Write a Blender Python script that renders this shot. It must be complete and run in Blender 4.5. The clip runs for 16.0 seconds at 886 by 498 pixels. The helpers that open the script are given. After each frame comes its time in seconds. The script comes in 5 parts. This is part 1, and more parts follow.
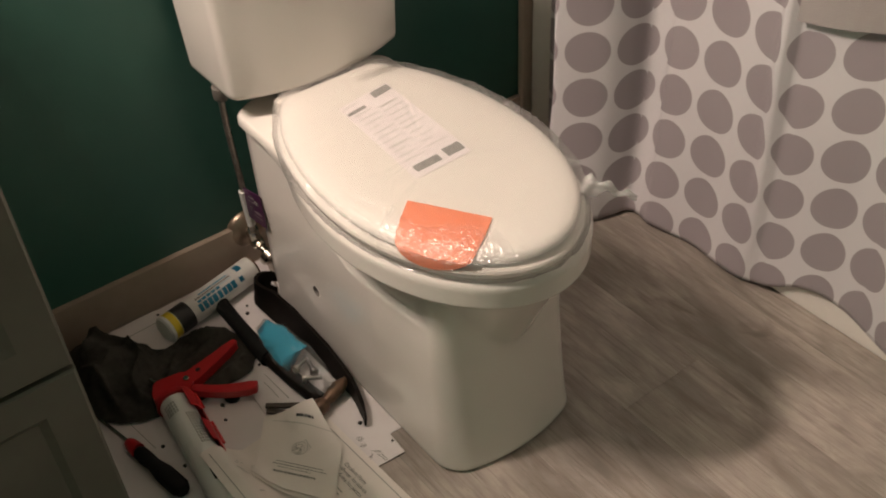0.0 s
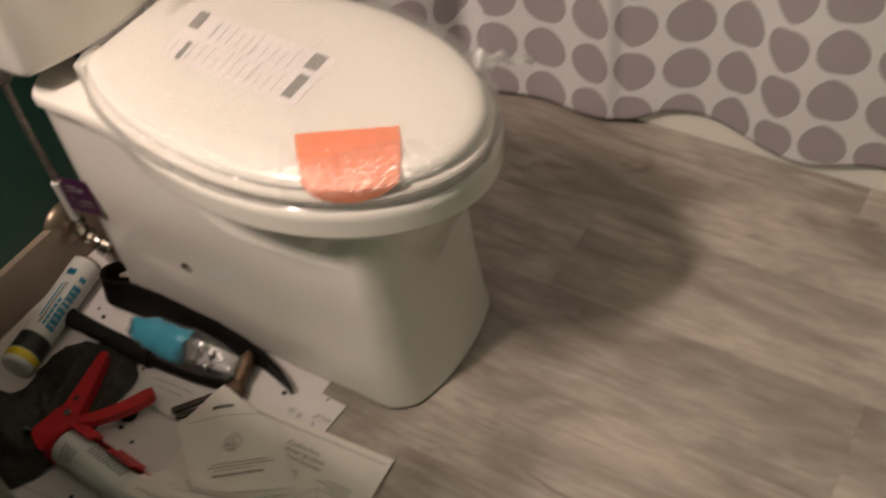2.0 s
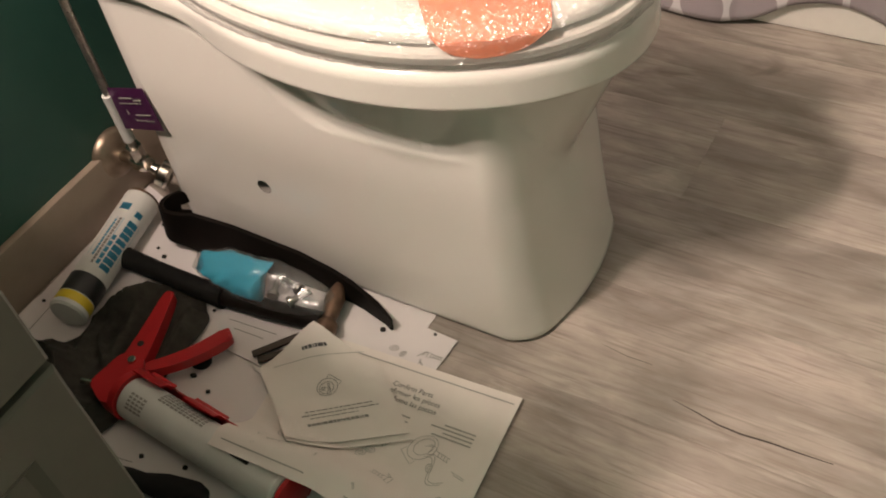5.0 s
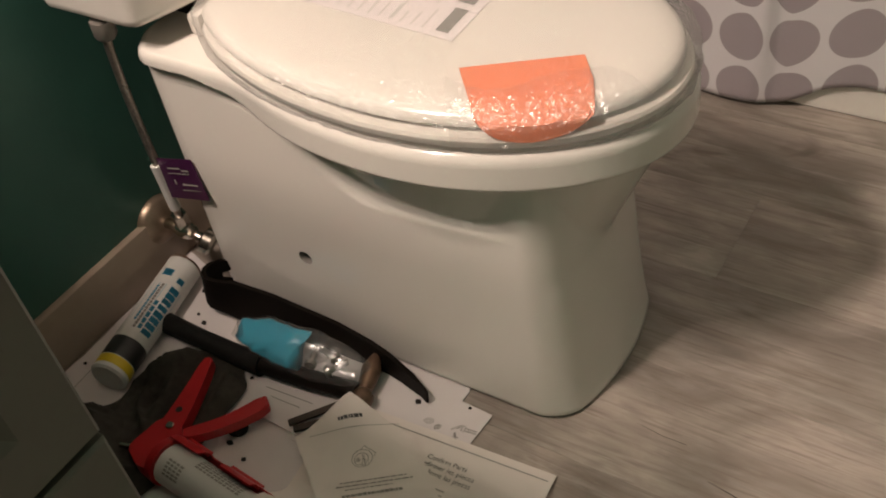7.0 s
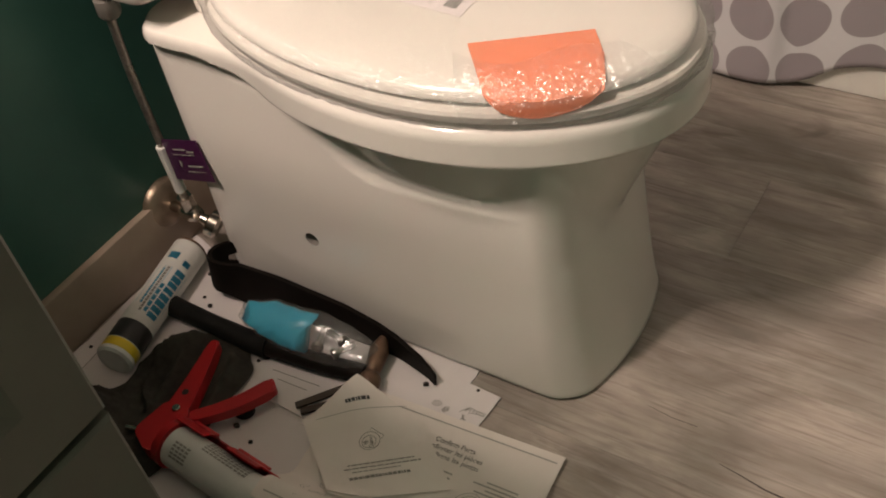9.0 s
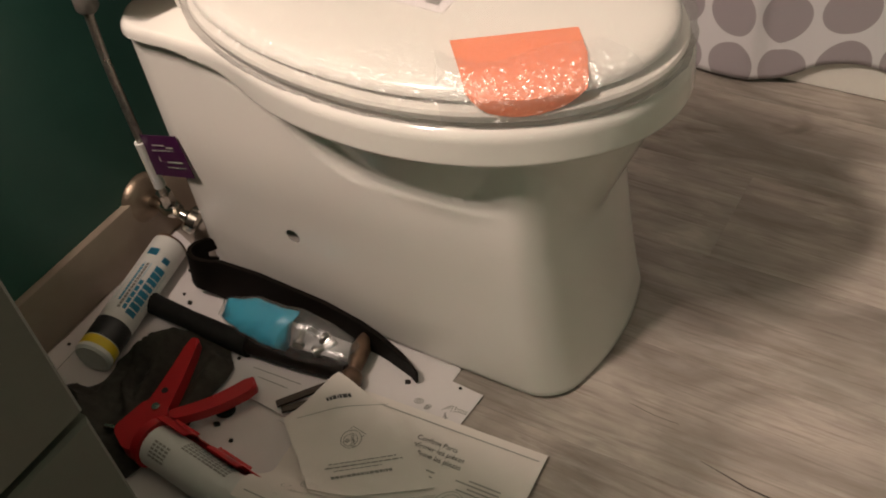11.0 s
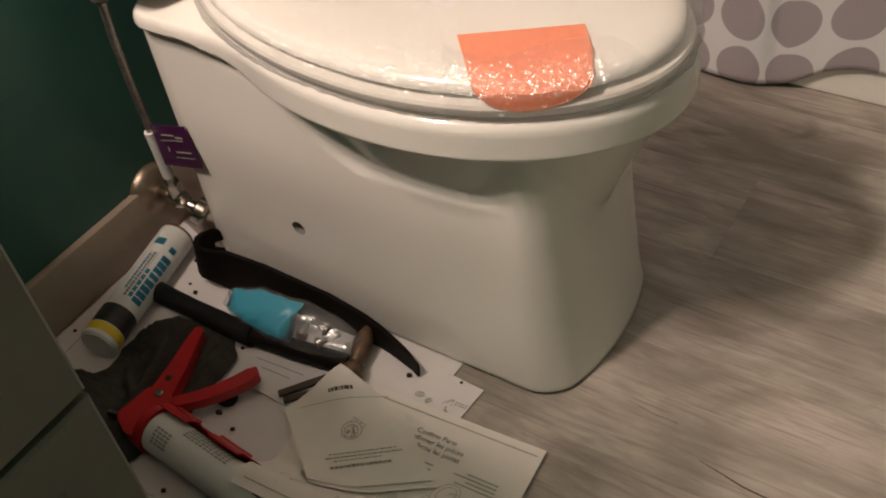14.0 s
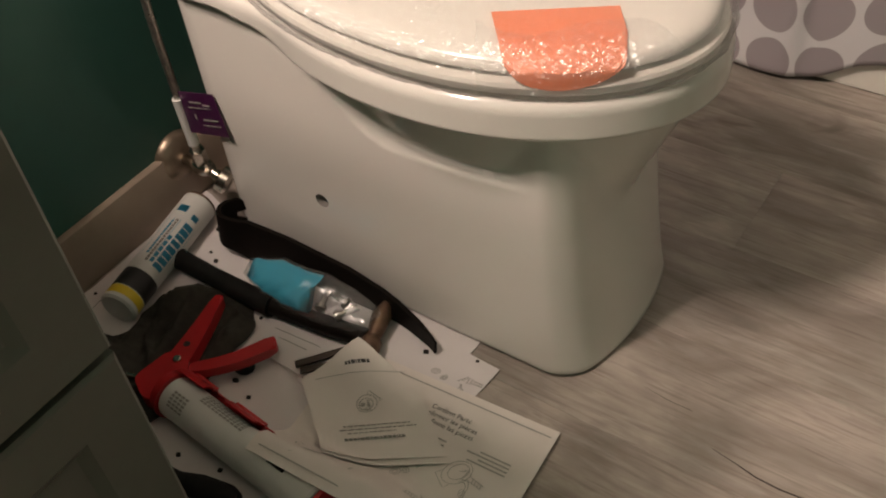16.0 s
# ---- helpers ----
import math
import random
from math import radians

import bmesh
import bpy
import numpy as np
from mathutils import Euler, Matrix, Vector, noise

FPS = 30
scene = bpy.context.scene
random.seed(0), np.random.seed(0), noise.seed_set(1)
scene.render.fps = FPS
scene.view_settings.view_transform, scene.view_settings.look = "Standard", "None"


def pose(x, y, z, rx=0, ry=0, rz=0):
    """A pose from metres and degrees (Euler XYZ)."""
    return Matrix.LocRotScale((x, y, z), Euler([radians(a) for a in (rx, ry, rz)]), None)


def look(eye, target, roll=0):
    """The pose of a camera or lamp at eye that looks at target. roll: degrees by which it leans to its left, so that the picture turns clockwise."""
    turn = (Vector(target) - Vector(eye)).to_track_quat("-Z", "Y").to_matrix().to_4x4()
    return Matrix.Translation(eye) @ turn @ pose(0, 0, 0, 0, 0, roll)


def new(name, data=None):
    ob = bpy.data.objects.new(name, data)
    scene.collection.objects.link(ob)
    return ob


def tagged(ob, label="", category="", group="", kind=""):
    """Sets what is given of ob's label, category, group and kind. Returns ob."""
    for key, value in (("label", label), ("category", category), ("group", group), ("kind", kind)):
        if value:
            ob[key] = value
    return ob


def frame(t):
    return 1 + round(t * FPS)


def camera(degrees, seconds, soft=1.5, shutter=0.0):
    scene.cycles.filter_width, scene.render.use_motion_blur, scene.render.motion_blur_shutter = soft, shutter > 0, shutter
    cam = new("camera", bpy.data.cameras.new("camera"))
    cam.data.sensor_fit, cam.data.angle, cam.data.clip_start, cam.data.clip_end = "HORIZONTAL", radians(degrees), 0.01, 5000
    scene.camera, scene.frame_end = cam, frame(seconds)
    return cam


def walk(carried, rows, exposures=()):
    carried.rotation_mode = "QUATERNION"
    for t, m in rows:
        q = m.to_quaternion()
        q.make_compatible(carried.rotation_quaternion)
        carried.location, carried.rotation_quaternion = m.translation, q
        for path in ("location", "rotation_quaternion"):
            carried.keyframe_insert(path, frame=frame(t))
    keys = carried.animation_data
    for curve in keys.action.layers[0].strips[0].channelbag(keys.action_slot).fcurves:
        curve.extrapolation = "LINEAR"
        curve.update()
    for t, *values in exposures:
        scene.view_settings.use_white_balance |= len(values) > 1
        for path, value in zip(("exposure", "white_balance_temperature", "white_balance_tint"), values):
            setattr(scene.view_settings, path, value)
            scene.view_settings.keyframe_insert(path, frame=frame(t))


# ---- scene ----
cam = camera(47.3, 16.0, soft=1.9, shutter=0.5)
PATH = [
    (0, (-0.615, -1.379, 1.221), (0.255, -0.134, -0.08), -3.5),
    (0.5, (-0.619, -1.37, 1.215), (0.24, -0.119, -0.087), -3.9),
    (1, (-0.606, -1.347, 1.203), (0.316, -0.193, -0.145), -4.9),
    (1.5, (-0.596, -1.297, 1.197), (0.234, -0.169, -0.231), -7.3),
    (2, (-0.658, -1.142, 1.147), (0.422, -0.339, -0.332), -7.9),
    (2.5, (-0.722, -1.024, 1.032), (0.324, -0.222, -0.472), -9.1),
    (3, (-0.717, -0.989, 0.92), (0.33, -0.216, -0.599), -7.1),
    (3.5, (-0.692, -0.987, 0.93), (0.376, -0.184, -0.557), -10.2),
    (6, (-0.693, -0.986, 0.928), (0.397, -0.122, -0.51), -10.8),
    (6.5, (-0.698, -0.981, 0.952), (0.435, -0.085, -0.432), -9.8),
    (7, (-0.698, -0.979, 0.952), (0.436, -0.068, -0.421), -10.2),
    (7.5, (-0.695, -0.981, 0.956), (0.439, -0.064, -0.412), -10.7),
    (8, (-0.704, -0.983, 0.956), (0.426, -0.054, -0.408), -10.6),
    (8.5, (-0.703, -0.98, 0.943), (0.421, -0.071, -0.438), -10.5),
    (9, (-0.7, -0.975, 0.937), (0.416, -0.06, -0.448), -10.7),
    (11.5, (-0.692, -0.97, 0.937), (0.433, -0.095, -0.466), -9.7),
    (12, (-0.702, -0.976, 0.941), (0.412, -0.092, -0.465), -10.3),
    (12.5, (-0.705, -0.982, 0.942), (0.41, -0.091, -0.459), -9.8),
    (13, (-0.703, -0.982, 0.939), (0.408, -0.09, -0.464), -9.8),
    (13.5, (-0.703, -0.982, 0.935), (0.399, -0.083, -0.471), -10.1),
    (14, (-0.701, -0.981, 0.935), (0.419, -0.085, -0.459), -8.9),
    (14.5, (-0.705, -0.981, 0.934), (0.419, -0.078, -0.452), -8.4),
    (15, (-0.704, -0.984, 0.937), (0.44, -0.084, -0.434), -7.7),
    (15.5, (-0.711, -0.979, 0.929), (0.412, -0.077, -0.458), -7.0),
    (16, (-0.712, -0.976, 0.932), (0.374, -0.069, -0.481), -7.3),
]
walk(cam, [(t, look(eye, target, roll)) for t, eye, target, roll in PATH],
     [(0, 0.0), (1.5, 0.0), (2.0, 0.0), (2.5, 0.05), (3.0, 0.58), (3.7, 0.58), (6.0, 0.25), (6.5, -0.15), (7.0, 0.0), (15.5, 0.0), (16, -0.05)])

# ---- world, lamps ----
world = bpy.data.worlds.new("world")
world.use_nodes = True
world.node_tree.nodes["Background"].inputs[0].default_value = (0.9, 0.95, 1.0, 1)
world.node_tree.nodes["Background"].inputs[1].default_value = 0.02
scene.world = world
scene.view_settings.exposure = 0.0

LAMP_X, LAMP_Y, LAMP_Z = -0.95, -0.14, 1.86
for lx in (LAMP_X - 0.14, LAMP_X, LAMP_X + 0.14):
    lamp = bpy.data.lights.new("vanity_bulb_light", "POINT")
    lamp.energy, lamp.shadow_soft_size, lamp.color = 43.5, 0.045, (1.0, 0.797, 0.683)
    lo = new("vanity_bulb_light", lamp)
    lo.location = (lx, LAMP_Y, LAMP_Z)


# ---- materials ----
def node(nt, kind, **values):
    n = nt.nodes.new(kind)
    for k, v in values.items():
        n.inputs[k].default_value = v
    return n


def mix(nt, fac, a, b):
    m = nt.nodes.new("ShaderNodeMix")
    m.data_type = "RGBA"
    for sock, v in ((m.inputs[0], fac), (m.inputs[6], a), (m.inputs[7], b)):
        if isinstance(v, (float, int)):
            sock.default_value = v
        elif isinstance(v, tuple):
            sock.default_value = (*v, 1)
        else:
            nt.links.new(v, sock)
    return m.outputs[2]


def ramp(nt, fac, lo, hi):
    r = nt.nodes.new("ShaderNodeMapRange")
    r.inputs[1].default_value, r.inputs[2].default_value = lo, hi
    nt.links.new(fac, r.inputs[0])
    return r.outputs[0]


def surface(name, base, rough=0.5, metal=0.0, dark=None, grain=60, stains=6, amount=0.5, bump=0.15, bump_scale=300,
            rough_var=0.1, coat=0.0, spec=0.5, stretch=(1, 1, 1), sub=0.0):
    """Two scales of colour variation, rough variation and a fine bump, in object space."""
    m = bpy.data.materials.new(name)
    m.use_nodes = True
    nt = m.node_tree
    b = nt.nodes["Principled BSDF"]
    co = nt.nodes.new("ShaderNodeTexCoord")
    mp = node(nt, "ShaderNodeMapping", Scale=stretch)
    nt.links.new(co.outputs["Object"], mp.inputs[0])
    big = node(nt, "ShaderNodeTexNoise", Scale=stains, Detail=4.0)
    fine = node(nt, "ShaderNodeTexNoise", Scale=grain, Detail=6.0)
    bmp = node(nt, "ShaderNodeTexNoise", Scale=bump_scale, Detail=3.0)
    for n in (big, fine, bmp):
        nt.links.new(mp.outputs[0], n.inputs["Vector"])
    dark = dark or tuple(c * 0.72 for c in base)
    f1 = ramp(nt, big.outputs[0], 0.35, 0.7)
    f2 = ramp(nt, fine.outputs[0], 0.4, 0.75)
    mul = nt.nodes.new("ShaderNodeMath")
    mul.operation = "MULTIPLY_ADD"
    nt.links.new(f1, mul.inputs[0])
    mul.inputs[1].default_value = 0.6 * amount
    half = nt.nodes.new("ShaderNodeMath")
    half.operation = "MULTIPLY"
    nt.links.new(f2, half.inputs[0])
    half.inputs[1].default_value = 0.4 * amount
    nt.links.new(half.outputs[0], mul.inputs[2])
    nt.links.new(mix(nt, mul.outputs[0], base, dark), b.inputs["Base Color"])
    rr = node(nt, "ShaderNodeMapRange")
    rr.inputs[3].default_value, rr.inputs[4].default_value = max(0.02, rough - rough_var), min(1, rough + rough_var)
    nt.links.new(big.outputs[0], rr.inputs[0])
    nt.links.new(rr.outputs[0], b.inputs["Roughness"])
    b.inputs["Metallic"].default_value = metal
    b.inputs["Coat Weight"].default_value = coat
    b.inputs["Specular IOR Level"].default_value = spec
    if sub:
        b.inputs["Subsurface Weight"].default_value = sub
        b.inputs["Subsurface Scale"].default_value = 0.003
    bp = node(nt, "ShaderNodeBump", Strength=bump, Distance=0.001)
    nt.links.new(bmp.outputs[0], bp.inputs["Height"])
    nt.links.new(bp.outputs[0], b.inputs["Normal"])
    return m


def plank_material():
    m = bpy.data.materials.new("grey_oak_vinyl")
    m.use_nodes = True
    nt = m.node_tree
    b = nt.nodes["Principled BSDF"]
    co = nt.nodes.new("ShaderNodeTexCoord")
    info = nt.nodes.new("ShaderNodeObjectInfo")
    off = nt.nodes.new("ShaderNodeVectorMath")
    off.operation = "MULTIPLY_ADD"
    nt.links.new(info.outputs["Random"], off.inputs[0])
    off.inputs[1].default_value = (7.0, 13.0, 5.0)
    nt.links.new(co.outputs["Object"], off.inputs[2])
    def noise_at(scale, stretch, detail, dist=0.0):
        mp = node(nt, "ShaderNodeMapping", Scale=stretch)
        nt.links.new(off.outputs[0], mp.inputs[0])
        n = node(nt, "ShaderNodeTexNoise", Scale=scale, Detail=detail, Distortion=dist)
        nt.links.new(mp.outputs[0], n.inputs["Vector"])
        return n.outputs[0]
    cloud = noise_at(7.5, (1.35, 0.48, 1), 7.0, 1.2)
    pale = noise_at(20.0, (1.5, 0.22, 1), 8.0, 0.9)
    streak = noise_at(34.0, (2.0, 0.13, 1), 9.0, 1.5)
    pore = noise_at(150.0, (2.0, 0.08, 1), 6.0, 0.6)
    mottle = noise_at(55.0, (1.3, 0.45, 1), 8.0, 0.6)
    knots = noise_at(7.0, (1.4, 0.5, 1), 3.0, 2.0)
    c = mix(nt, ramp(nt, cloud, 0.36, 0.66), (0.47, 0.408, 0.355), (0.225, 0.193, 0.166))
    pw = nt.nodes.new("ShaderNodeMath")
    pw.operation = "MULTIPLY"
    nt.links.new(ramp(nt, pale, 0.52, 0.72), pw.inputs[0])
    pw.inputs[1].default_value = 0.65
    c = mix(nt, pw.outputs[0], c, (0.53, 0.47, 0.415))
    sm = nt.nodes.new("ShaderNodeMath")
    sm.operation = "MULTIPLY"
    nt.links.new(ramp(nt, streak, 0.46, 0.76), sm.inputs[0])
    sm.inputs[1].default_value = 0.5
    c = mix(nt, sm.outputs[0], c, (0.22, 0.178, 0.145))
    pm = nt.nodes.new("ShaderNodeMath")
    pm.operation = "MULTIPLY"
    nt.links.new(ramp(nt, pore, 0.53, 0.70), pm.inputs[0])
    pm.inputs[1].default_value = 0.5
    c = mix(nt, pm.outputs[0], c, (0.17, 0.135, 0.11))
    mo = nt.nodes.new("ShaderNodeMath")
    mo.operation = "MULTIPLY"
    nt.links.new(ramp(nt, mottle, 0.42, 0.72), mo.inputs[0])
    mo.inputs[1].default_value = 0.38
    c = mix(nt, mo.outputs[0], c, (0.20, 0.168, 0.140))
    c = mix(nt, ramp(nt, knots, 0.66, 0.80), c, (0.13, 0.105, 0.085))
    hsv = node(nt, "ShaderNodeHueSaturation", Saturation=0.95)
    vr = node(nt, "ShaderNodeMapRange")
    vr.inputs[3].default_value, vr.inputs[4].default_value = 0.87, 1.10
    nt.links.new(info.outputs["Random"], vr.inputs[0])
    nt.links.new(vr.outputs[0], hsv.inputs["Value"])
    nt.links.new(c, hsv.inputs["Color"])
    nt.links.new(hsv.outputs[0], b.inputs["Base Color"])
    rr = node(nt, "ShaderNodeMapRange")
    rr.inputs[3].default_value, rr.inputs[4].default_value = 0.38, 0.58
    nt.links.new(streak, rr.inputs[0])
    nt.links.new(rr.outputs[0], b.inputs["Roughness"])
    bp = node(nt, "ShaderNodeBump", Strength=0.35, Distance=0.0006)
    nt.links.new(pore, bp.inputs["Height"])
    nt.links.new(bp.outputs[0], b.inputs["Normal"])
    return m


def curtain_material():
    """White woven cloth with grey-mauve discs on a square grid, in the cloth's own coordinates (metres)."""
    m = bpy.data.materials.new("dotted_curtain_cloth")
    m.use_nodes = True
    nt = m.node_tree
    b = nt.nodes["Principled BSDF"]
    uv = nt.nodes.new("ShaderNodeUVMap")
    wob = node(nt, "ShaderNodeTexNoise", Scale=3.0, Detail=1.0)
    nt.links.new(uv.outputs[0], wob.inputs["Vector"])
    pitch = 0.088
    sep = nt.nodes.new("ShaderNodeSeparateXYZ")
    nt.links.new(uv.outputs[0], sep.inputs[0])
    sq = []
    for axis, shift in ((0, CURTAIN_U), (1, CURTAIN_V)):
        a = nt.nodes.new("ShaderNodeMath")
        a.operation = "MULTIPLY_ADD"
        nt.links.new(sep.outputs[axis], a.inputs[0])
        a.inputs[1].default_value, a.inputs[2].default_value = 1 / pitch, shift
        f = nt.nodes.new("ShaderNodeMath")
        f.operation = "FRACT"
        nt.links.new(a.outputs[0], f.inputs[0])
        s = nt.nodes.new("ShaderNodeMath")
        s.operation = "SUBTRACT"
        nt.links.new(f.outputs[0], s.inputs[0])
        s.inputs[1].default_value = 0.5
        p = nt.nodes.new("ShaderNodeMath")
        p.operation = "POWER"
        ab = nt.nodes.new("ShaderNodeMath")
        ab.operation = "ABSOLUTE"
        nt.links.new(s.outputs[0], ab.inputs[0])
        nt.links.new(ab.outputs[0], p.inputs[0])
        p.inputs[1].default_value = 2.0
        sq.append(p.outputs[0])
    add = nt.nodes.new("ShaderNodeMath")
    nt.links.new(sq[0], add.inputs[0])
    nt.links.new(sq[1], add.inputs[1])
    disc = ramp(nt, add.outputs[0], 0.196, 0.186)
    weave = node(nt, "ShaderNodeTexNoise", Scale=500.0, Detail=2.0)
    nt.links.new(uv.outputs[0], weave.inputs["Vector"])
    white = mix(nt, ramp(nt, wob.outputs[0], 0.3, 0.7), (0.645, 0.625, 0.64), (0.60, 0.58, 0.595))
    grey = mix(nt, ramp(nt, wob.outputs[0], 0.3, 0.7), (0.335, 0.294, 0.311), (0.30, 0.262, 0.277))
    nt.links.new(mix(nt, disc, white, grey), b.inputs["Base Color"])
    b.inputs["Roughness"].default_value = 0.85
    b.inputs["Sheen Weight"].default_value = 0.15
    bp = node(nt, "ShaderNodeBump", Strength=0.25, Distance=0.0005)
    nt.links.new(weave.outputs[0], bp.inputs["Height"])
    nt.links.new(bp.outputs[0], b.inputs["Normal"])
    return m


def film_material(name, gloss=0.3, scale=80.0, strength=0.75, tint=(1, 1, 1), milk=0.07, low=0.05, high=0.40, polish=0.17, taut=None):
    """Thin crinkled clear plastic: mostly see-through, with sharp glints."""
    m = bpy.data.materials.new(name)
    m.use_nodes = True
    nt = m.node_tree
    nt.nodes.remove(nt.nodes["Principled BSDF"])
    out = nt.nodes["Material Output"]
    clear = node(nt, "ShaderNodeBsdfTransparent", Color=(*tint, 1))
    shine = node(nt, "ShaderNodeBsdfGlossy", Roughness=polish)
    co = nt.nodes.new("ShaderNodeTexCoord")
    n1 = node(nt, "ShaderNodeTexNoise", Scale=scale, Detail=3.0, Distortion=1.2)
    n2 = node(nt, "ShaderNodeTexVoronoi", Scale=scale * 1.6)
    for n in (n1, n2):
        nt.links.new(co.outputs["Object"], n.inputs["Vector"])
    h = nt.nodes.new("ShaderNodeMath")
    nt.links.new(n1.outputs[0], h.inputs[0])
    nt.links.new(n2.outputs["Distance"], h.inputs[1])
    bp = node(nt, "ShaderNodeBump", Strength=strength, Distance=0.003)
    nt.links.new(h.outputs[0], bp.inputs["Height"])
    if taut:
        # drawn tight over the middle of the lid, crinkled towards its rim
        mp = node(nt, "ShaderNodeMapping", Location=taut[0], Scale=taut[1])
        nt.links.new(co.outputs["Object"], mp.inputs[0])
        ln = nt.nodes.new("ShaderNodeVectorMath")
        ln.operation = "LENGTH"
        nt.links.new(mp.outputs[0], ln.inputs[0])
        uneven = node(nt, "ShaderNodeTexNoise", Scale=9.0, Detail=2.0)
        nt.links.new(co.outputs["Object"], uneven.inputs["Vector"])
        far = nt.nodes.new("ShaderNodeMath")
        far.operation = "MULTIPLY_ADD"
        nt.links.new(uneven.outputs[0], far.inputs[0])
        far.inputs[1].default_value = 0.55
        nt.links.new(ln.outputs["Value"], far.inputs[2])
        rr = ramp(nt, far.outputs[0], 0.80, 1.12)
        st = node(nt, "ShaderNodeMapRange")
        st.inputs[3].default_value, st.inputs[4].default_value = 0.06, strength
        nt.links.new(rr, st.inputs[0])
        nt.links.new(st.outputs[0], bp.inputs["Strength"])
    nt.links.new(bp.outputs[0], shine.inputs["Normal"])
    lw = node(nt, "ShaderNodeLayerWeight", Blend=gloss)
    sc = nt.nodes.new("ShaderNodeMapRange")
    sc.inputs[3].default_value, sc.inputs[4].default_value = low, high
    nt.links.new(lw.outputs["Fresnel"], sc.inputs[0])
    veil = node(nt, "ShaderNodeBsdfDiffuse", Color=(0.85, 0.84, 0.82, 1))
    vm = node(nt, "ShaderNodeMixShader", Fac=milk)
    nt.links.new(clear.outputs[0], vm.inputs[1])
    nt.links.new(veil.outputs[0], vm.inputs[2])
    ms = nt.nodes.new("ShaderNodeMixShader")
    nt.links.new(sc.outputs[0], ms.inputs[0])
    nt.links.new(vm.outputs[0], ms.inputs[1])
    nt.links.new(shine.outputs[0], ms.inputs[2])
    nt.links.new(ms.outputs[0], out.inputs[0])
    return m


def frosted_glass():
    m = bpy.data.materials.new("frosted_glass")
    m.use_nodes = True
    nt = m.node_tree
    nt.nodes.remove(nt.nodes["Principled BSDF"])
    clear = node(nt, "ShaderNodeBsdfTransparent", Color=(0.95, 0.93, 0.9, 1))
    milk = node(nt, "ShaderNodeBsdfTranslucent", Color=(0.8, 0.78, 0.74, 1))
    ms = node(nt, "ShaderNodeMixShader", Fac=0.15)
    nt.links.new(clear.outputs[0], ms.inputs[1])
    nt.links.new(milk.outputs[0], ms.inputs[2])
    nt.links.new(ms.outputs[0], nt.nodes["Material Output"].inputs[0])
    return m


CURTAIN_U, CURTAIN_V = 0.565, 0.21
GREEN = surface("green_wall_paint", (0.040, 0.129, 0.102), 0.42, dark=(0.030, 0.106, 0.083), grain=25, stains=3, amount=0.7, bump=0.25, bump_scale=120)
WHITE_WALL = surface("pale_wall_paint", (0.50, 0.48, 0.45), 0.7, grain=30, stains=2, amount=0.3)
CEIL = surface("ceiling_paint", (0.52, 0.51, 0.48), 0.85, amount=0.2)
TAUPE = surface("taupe_trim_paint", (0.37, 0.30, 0.235), 0.45, dark=(0.28, 0.22, 0.17), grain=50, stains=7, amount=0.6)
BEIGE = surface("beige_trim_paint", (0.60, 0.51, 0.41), 0.45, dark=(0.48, 0.40, 0.31), grain=40, stains=8, amount=0.5)
PLANK = plank_material()
SUBFLOOR = surface("dark_subfloor", (0.05, 0.04, 0.033), 0.9)
CERAMIC = surface("glazed_ceramic", (0.785, 0.75, 0.695), 0.12, dark=(0.75, 0.715, 0.66), grain=8, stains=3, amount=0.4, bump=0.02, bump_scale=30, rough_var=0.03, coat=0.3)
SEAT = surface("seat_plastic", (0.70, 0.675, 0.62), 0.24, dark=(0.66, 0.635, 0.58), grain=15, stains=4, amount=0.4, bump=0.03, bump_scale=40, rough_var=0.05)
TUB = surface("tub_enamel", (0.80, 0.77, 0.72), 0.2, dark=(0.70, 0.66, 0.6), stains=5, amount=0.4, bump=0.02)
VANITY = surface("grey_cabinet_paint", (0.125, 0.127, 0.10), 0.45, dark=(0.10, 0.10, 0.08), grain=45, stains=5, amount=0.6, bump=0.12, bump_scale=150)
COUNTER = surface("pale_countertop", (0.66, 0.63, 0.57), 0.25, grain=90, amount=0.4)
PAPER = surface("white_paper", (0.71, 0.67, 0.665), 0.8, dark=(0.62, 0.575, 0.57), grain=30, stains=9, amount=0.5, bump=0.1, bump_scale=60)
PAPER_GREY = surface("recycled_paper", (0.755, 0.700, 0.655), 0.85, dark=(0.68, 0.63, 0.59), grain=40, stains=10, amount=0.5, bump=0.1, bump_scale=60)
INK = surface("printed_black_ink", (0.10, 0.10, 0.09), 0.8, amount=0.4)
INK_GREY = surface("printed_grey_ink", (0.24, 0.235, 0.215), 0.8, amount=0.4)
INK_FAINT = surface("faint_grey_print", (0.56, 0.55, 0.52), 0.8, amount=0.4)
INK_PALE = surface("printed_pale_ink", (0.36, 0.35, 0.32), 0.8, amount=0.4)
RED = surface("red_tool_enamel", (0.47, 0.018, 0.022), 0.32, dark=(0.33, 0.012, 0.015), grain=70, stains=14, amount=0.6, bump=0.1, bump_scale=180)
BLACK_STEEL = surface("black_forged_steel", (0.006, 0.005, 0.004), 0.5, spec=0.10, dark=(0.012, 0.008, 0.006), grain=60, stains=18, amount=0.9, bump=0.3, bump_scale=250)
RUSTY = surface("worn_brown_steel", (0.24, 0.15, 0.10), 0.40, metal=0.6, dark=(0.05, 0.032, 0.022), grain=70, stains=25, amount=1.0, bump=0.4, bump_scale=200)
RUBBER = surface("black_rubber", (0.009, 0.009, 0.008), 0.6, spec=0.12, dark=(0.022, 0.021, 0.02), grain=80, amount=0.7, bump=0.3, bump_scale=200)
